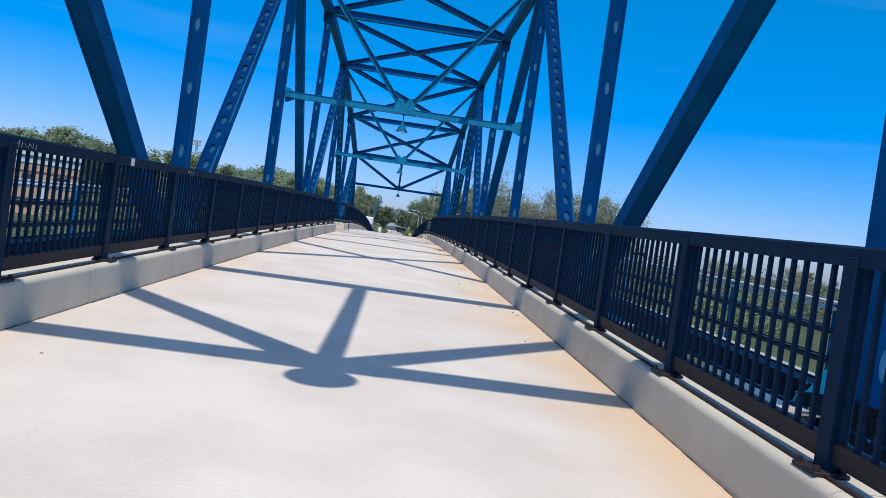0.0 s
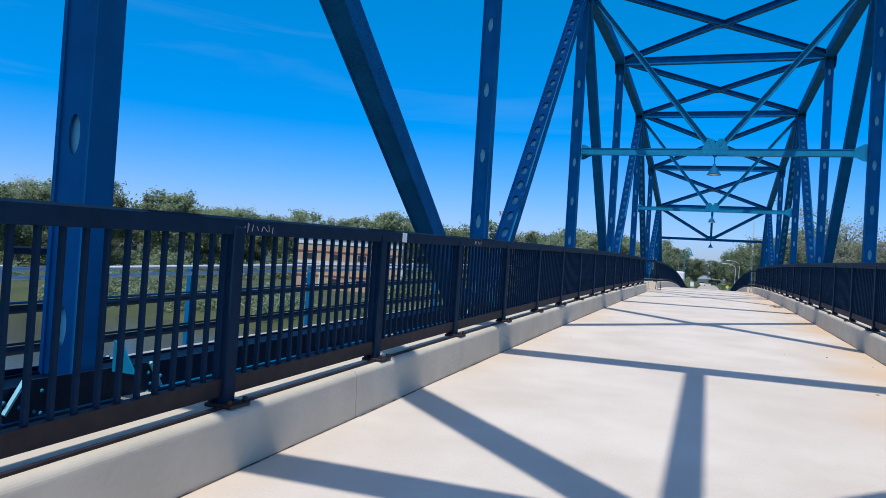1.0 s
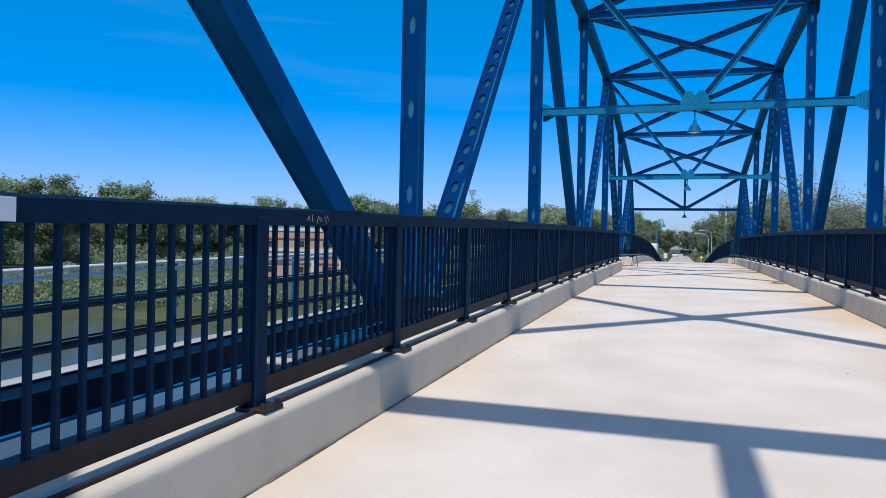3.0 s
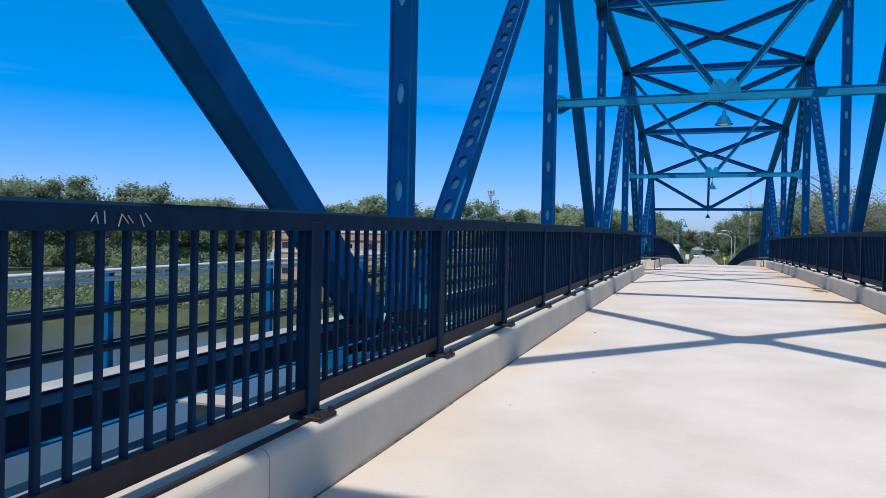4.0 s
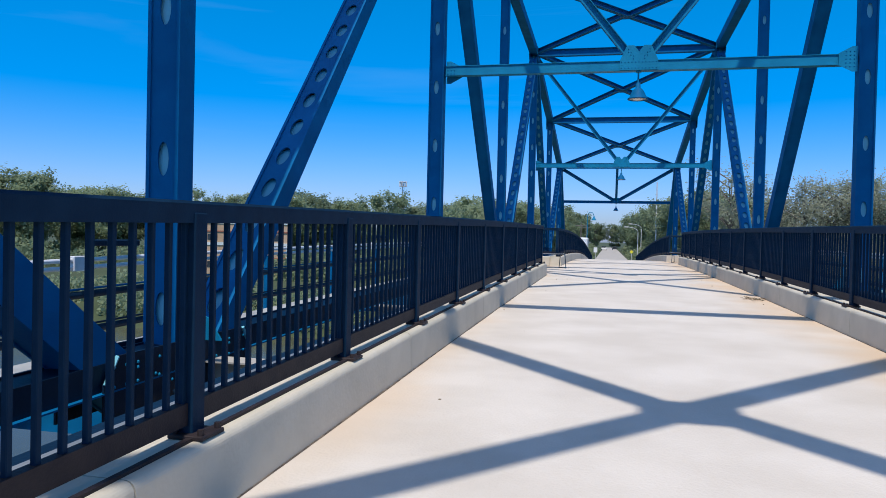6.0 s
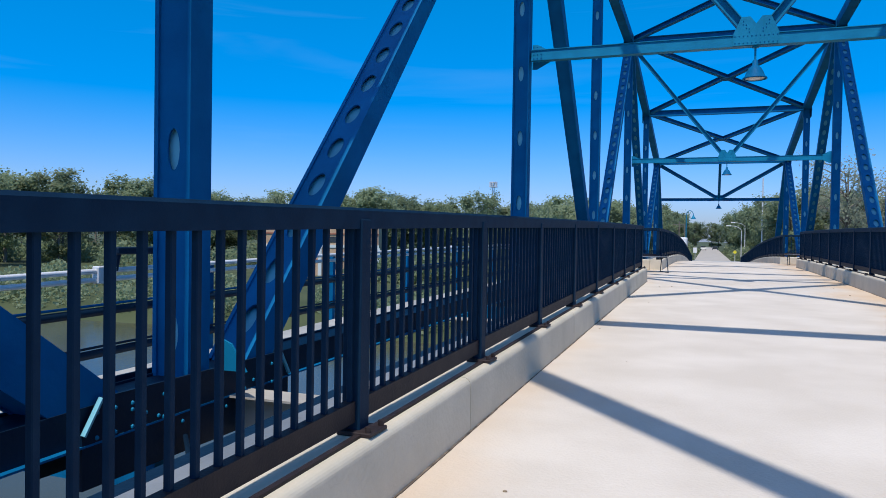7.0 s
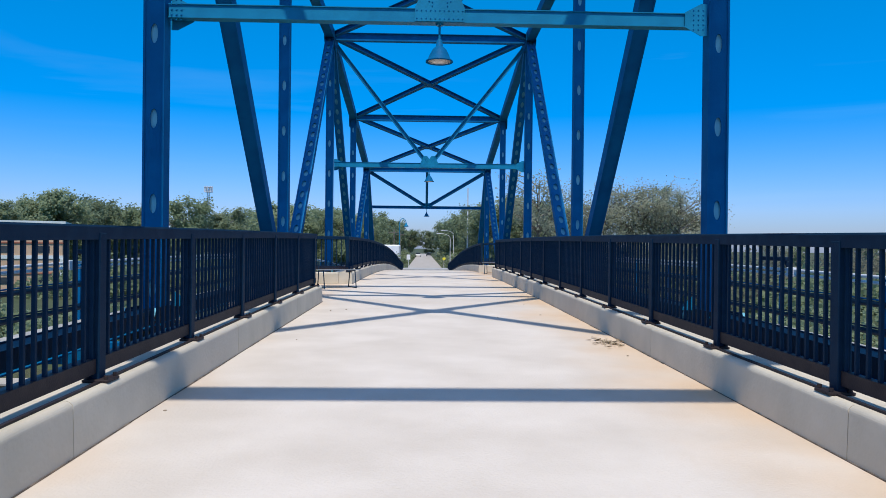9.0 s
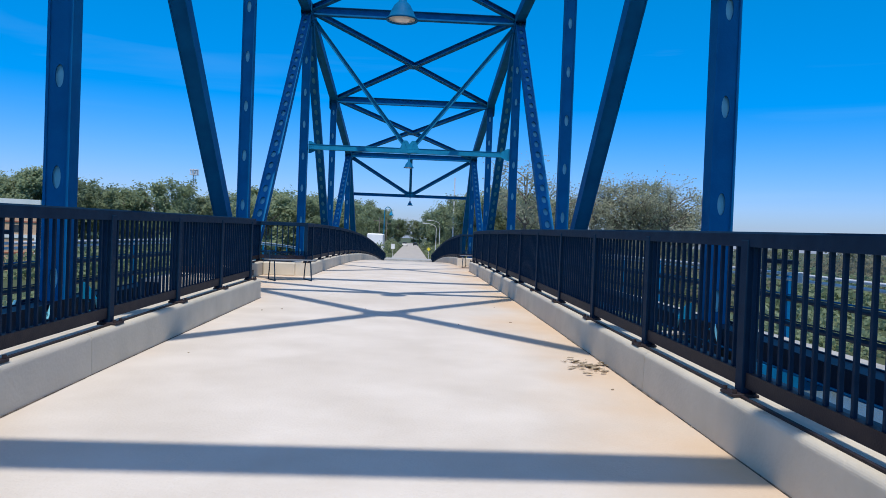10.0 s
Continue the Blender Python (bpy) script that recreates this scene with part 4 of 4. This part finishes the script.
def pole(name, x, y, h, r, label, mat, arms=False):
    t = thing(name, label, "pole", m=pose(x, y, ground_z(x, y) - 0.2))
    bm = bmesh.new()
    tube(bm, (0, 0, 0), (0, 0, h), r, r * 0.7)
    part("shaft", bm, mat, t)
    if arms:
        bm = bmesh.new()
        box(bm, -1.1, 1.1, -0.06, 0.06, h - 0.7, h - 0.55)
        part("crossarm", bm, mat, t)


hook_lamp(-3.95, 130)
cobra_lamp(4.6, 150, 5.6)
cobra_lamp(5.6, 160, 6.4)
pole("mast", 5.9, 120, 12.4, 0.12, "tall grey mast beside the road", GALV)
pole("utility_pole", -6.0, 160, 7.5, 0.13, "weathered wooden utility pole with a crossarm", BARK, True)
pole("utility_pole", -6.4, 210, 8, 0.13, "weathered wooden utility pole with a crossarm", BARK, True)

# lattice mast over the woods
x, y = -92, 330
mast = thing("lattice_mast", "thin grey lattice mast with a platform above the trees", "mast", m=pose(x, y, ground_z(x, y)))
bm = bmesh.new()
for i in range(3):
    a = 2 * math.pi * i / 3
    tube(bm, (1.2 * math.cos(a), 1.2 * math.sin(a), 0), (0.4 * math.cos(a), 0.4 * math.sin(a), 32), 0.14, 0.1, 5)
for j in range(12):
    k = 1.2 - 0.8 * j / 12
    for i in range(3):
        a, b = 2 * math.pi * i / 3, 2 * math.pi * (i + 1) / 3
        tube(bm, (k * math.cos(a), k * math.sin(a), j * 2.6), (k * math.cos(b), k * math.sin(b), (j + 1) * 2.6), 0.07, n=4)
part("frame", bm, GALV, mast)
bm = bmesh.new()
for z in (29.5, 31.5):
    box(bm, -1.5, 1.5, -1.5, 1.5, z, z + 0.25)
for i in range(8):
    a = 2 * math.pi * i / 8
    box(bm, 1.6 * math.cos(a) - 0.2, 1.6 * math.cos(a) + 0.2, 1.6 * math.sin(a) - 0.2, 1.6 * math.sin(a) + 0.2, 29.6, 32)
part("platform", bm, GALV, mast)


def sign(x, y, w, h, z, mat, label, diamond=False):
    t = thing("road_sign", label, "sign", m=pose(x, y, deck_z(y) - 0.1))
    bm = bmesh.new()
    tube(bm, (0, 0, -0.6), (0, 0, z), 0.04)
    part("post", bm, GALV, t)
    bm = bmesh.new()
    box(bm, -w / 2, w / 2, -0.06, -0.045, -h / 2, h / 2, Matrix.Translation((0, 0, z)) @ (pose(0, 0, 0, 0, 45, 0) if diamond else Matrix.Identity(4)))
    part("plate", bm, mat, t)


sign(2.75, 124, 0.40, 0.40, 1.93, YELLOW, "yellow diamond road sign on a post", True)
sign(-2.75, 140, 0.6, 0.85, 1.9, WHITE, "blank white sign board on a post")


def car(x, y, mat, turn, label):
    """A parked car, seen far off."""
    c = thing("car", label, "car", "parked cars", m=pose(x, y, deck_z(y), 0, 0, turn))
    bm = bmesh.new()
    box(bm, -0.9, 0.9, -2.2, 2.2, 0.35, 0.95, bevel=0.12)
    part("body", bm, mat, c)
    bm = bmesh.new()
    box(bm, -0.75, 0.75, -1.3, 1.2, 0.95, 1.5, bevel=0.1)
    part("cabin", bm, GLASS, c)
    for sx in (-1, 1):
        for yy in (-1.4, 1.4):
            bm = bmesh.new()
            tube(bm, (sx * 0.75, yy, 0.33), (sx * 0.95, yy, 0.33), 0.33, n=14)
            part("wheel", bm, RAIL, c)


car(-2.2, 285, WHITE, 0, "white car on the road far off")
car(1.8, 300, GLASS, 0, "dark car on the road far off")
car(5.6, 296, WHITE, 0, "white car parked beside the road far off")
car(-7.0, 290, GLASS, 0, "dark car parked beside the road far off")
van = thing("box_truck", "white box truck parked behind roadside bushes", "truck", m=pose(-4.5, 118, ground_z(-4.5, 118)))
bm = bmesh.new()
box(bm, -1.05, 1.05, -3, 3, 0.6, 4.1, bevel=0.12)
part("body", bm, WHITE, van)
bm = bmesh.new()
box(bm, -0.85, 0.85, -3.02, -2.9, 1.9, 2.6)
part("rear_window", bm, GLASS, van)
for sx in (-1, 1):
    for yy in (-1.9, 1.9):
        bm = bmesh.new()
        tube(bm, (sx * 0.8, yy, 0.4), (sx * 1.02, yy, 0.4), 0.4, n=14)
        part("wheel", bm, RAIL, van)


# ---- benches in the lookout bays ----
def bench(m):
    b = thing("bench", "dark steel mesh bench with thin bent legs in the lookout bay", "bench", "benches", m=m)
    for x in (-0.42, 0.42):
        bm = bmesh.new()
        tube(bm, (x, -0.34, 0.0), (x, -0.22, 0.45), 0.014)
        tube(bm, (x, 0.30, 0.0), (x, 0.20, 0.45), 0.014)
        tube(bm, (x, 0.20, 0.45), (x, 0.30, 0.66), 0.014)
        tube(bm, (x, -0.24, 0.45), (x, 0.22, 0.45), 0.014)
        tube(bm, (x, -0.36, 0.012), (x, 0.32, 0.012), 0.012)
        part("leg_frame", bm, RAIL, b)
    bm = bmesh.new()
    for i in range(12):
        y = -0.24 + i * 0.042
        box(bm, -0.55, 0.55, y - 0.017, y + 0.017, 0.46, 0.475)
    part("seat", bm, PAN, b, "grey slatted seat")
    bm = bmesh.new()
    for i in range(8):
        k = i / 7
        box(bm, -0.55, 0.55, 0.215 + 0.115 * k, 0.23 + 0.115 * k, 0.50 + 0.15 * k, 0.512 + 0.15 * k)
    part("backrest", bm, RAIL, b)
    return b


bench(pose(-2.50, 37.3, deck_z(37.3), 0, 0, 24))
bench(pose(2.75, 48.4, deck_z(48.4), 0, 0, -15))

# ---- small things on the deck ----
rd = random.Random(4)
verts, faces = [], []
for i in range(70):
    x, y = 2.02 + rd.gauss(0, 0.09), 27.35 + rd.gauss(0, 0.20)
    x = min(x, 2.23)
    a, r = rd.uniform(0, 6.3), rd.uniform(0.015, 0.05)
    z = deck_z(y) + 0.004 + rd.random() * 0.015
    b = len(verts)
    verts += [(x + r * math.cos(a + k * 1.57), y + r * 0.5 * math.sin(a + k * 1.57), z + 0.01 * (k % 2)) for k in range(4)]
    faces.append((b, b + 1, b + 2, b + 3))
me = bpy.data.meshes.new("dry_leaves")
me.from_pydata(verts, [], faces)
me.materials.append(DIRT)
tagged(new("dry_leaves", me), "small heap of dry brown leaves against the curb", "leaves", kind="stuff")
for i in range(26):
    y = rd.uniform(3, 34)
    x = rd.choice([rd.uniform(-2.2, 2.2), rd.choice([-1, 1]) * rd.uniform(1.7, 2.25)])
    bm = bmesh.new()
    r = rd.uniform(0.005, 0.013)
    bmesh.ops.create_icosphere(bm, subdivisions=1, radius=r, matrix=Matrix.Translation((x, y, deck_z(y) + r * 0.4)) @ pose(0, 0, 0, 0, 0, rd.uniform(0, 180)) @ Matrix.Diagonal((1, rd.uniform(1, 2.4), 0.7, 1)))
    tagged(part("pebble", bm, DIRT), "tiny brown crumb of debris on the deck", "debris", "deck debris")

bm = bmesh.new()
y = 8.68
box(bm, -RAIL_X + 0.0405, -RAIL_X + 0.0425, y - 0.045, y + 0.045, deck_z(y) + RAIL_TOP - 0.09, deck_z(y) + RAIL_TOP - 0.012)
tagged(part("sticker", bm, WHITE), "small blank white sticker on the top rail", "sticker")
for y0, n in ((6.44, 9), (10.60, 8)):
    bm = bmesh.new()
    for i in range(n):
        y = y0 + i * 0.036 + rd.uniform(-0.02, 0.02)
        z = deck_z(y) + RAIL_TOP - 0.055
        box(bm, 0.0405, 0.042, -0.002, 0.002, -rd.uniform(0.012, 0.03), rd.uniform(0.012, 0.03), Matrix.Translation((-RAIL_X, y, z)) @ pose(0, 0, 0, rd.uniform(-60, 60), 0, 0))
    tagged(part("scratch_marks", bm, SLAB), "pale scribbled scratch marks on the dark top rail", "scratches", kind="stuff")
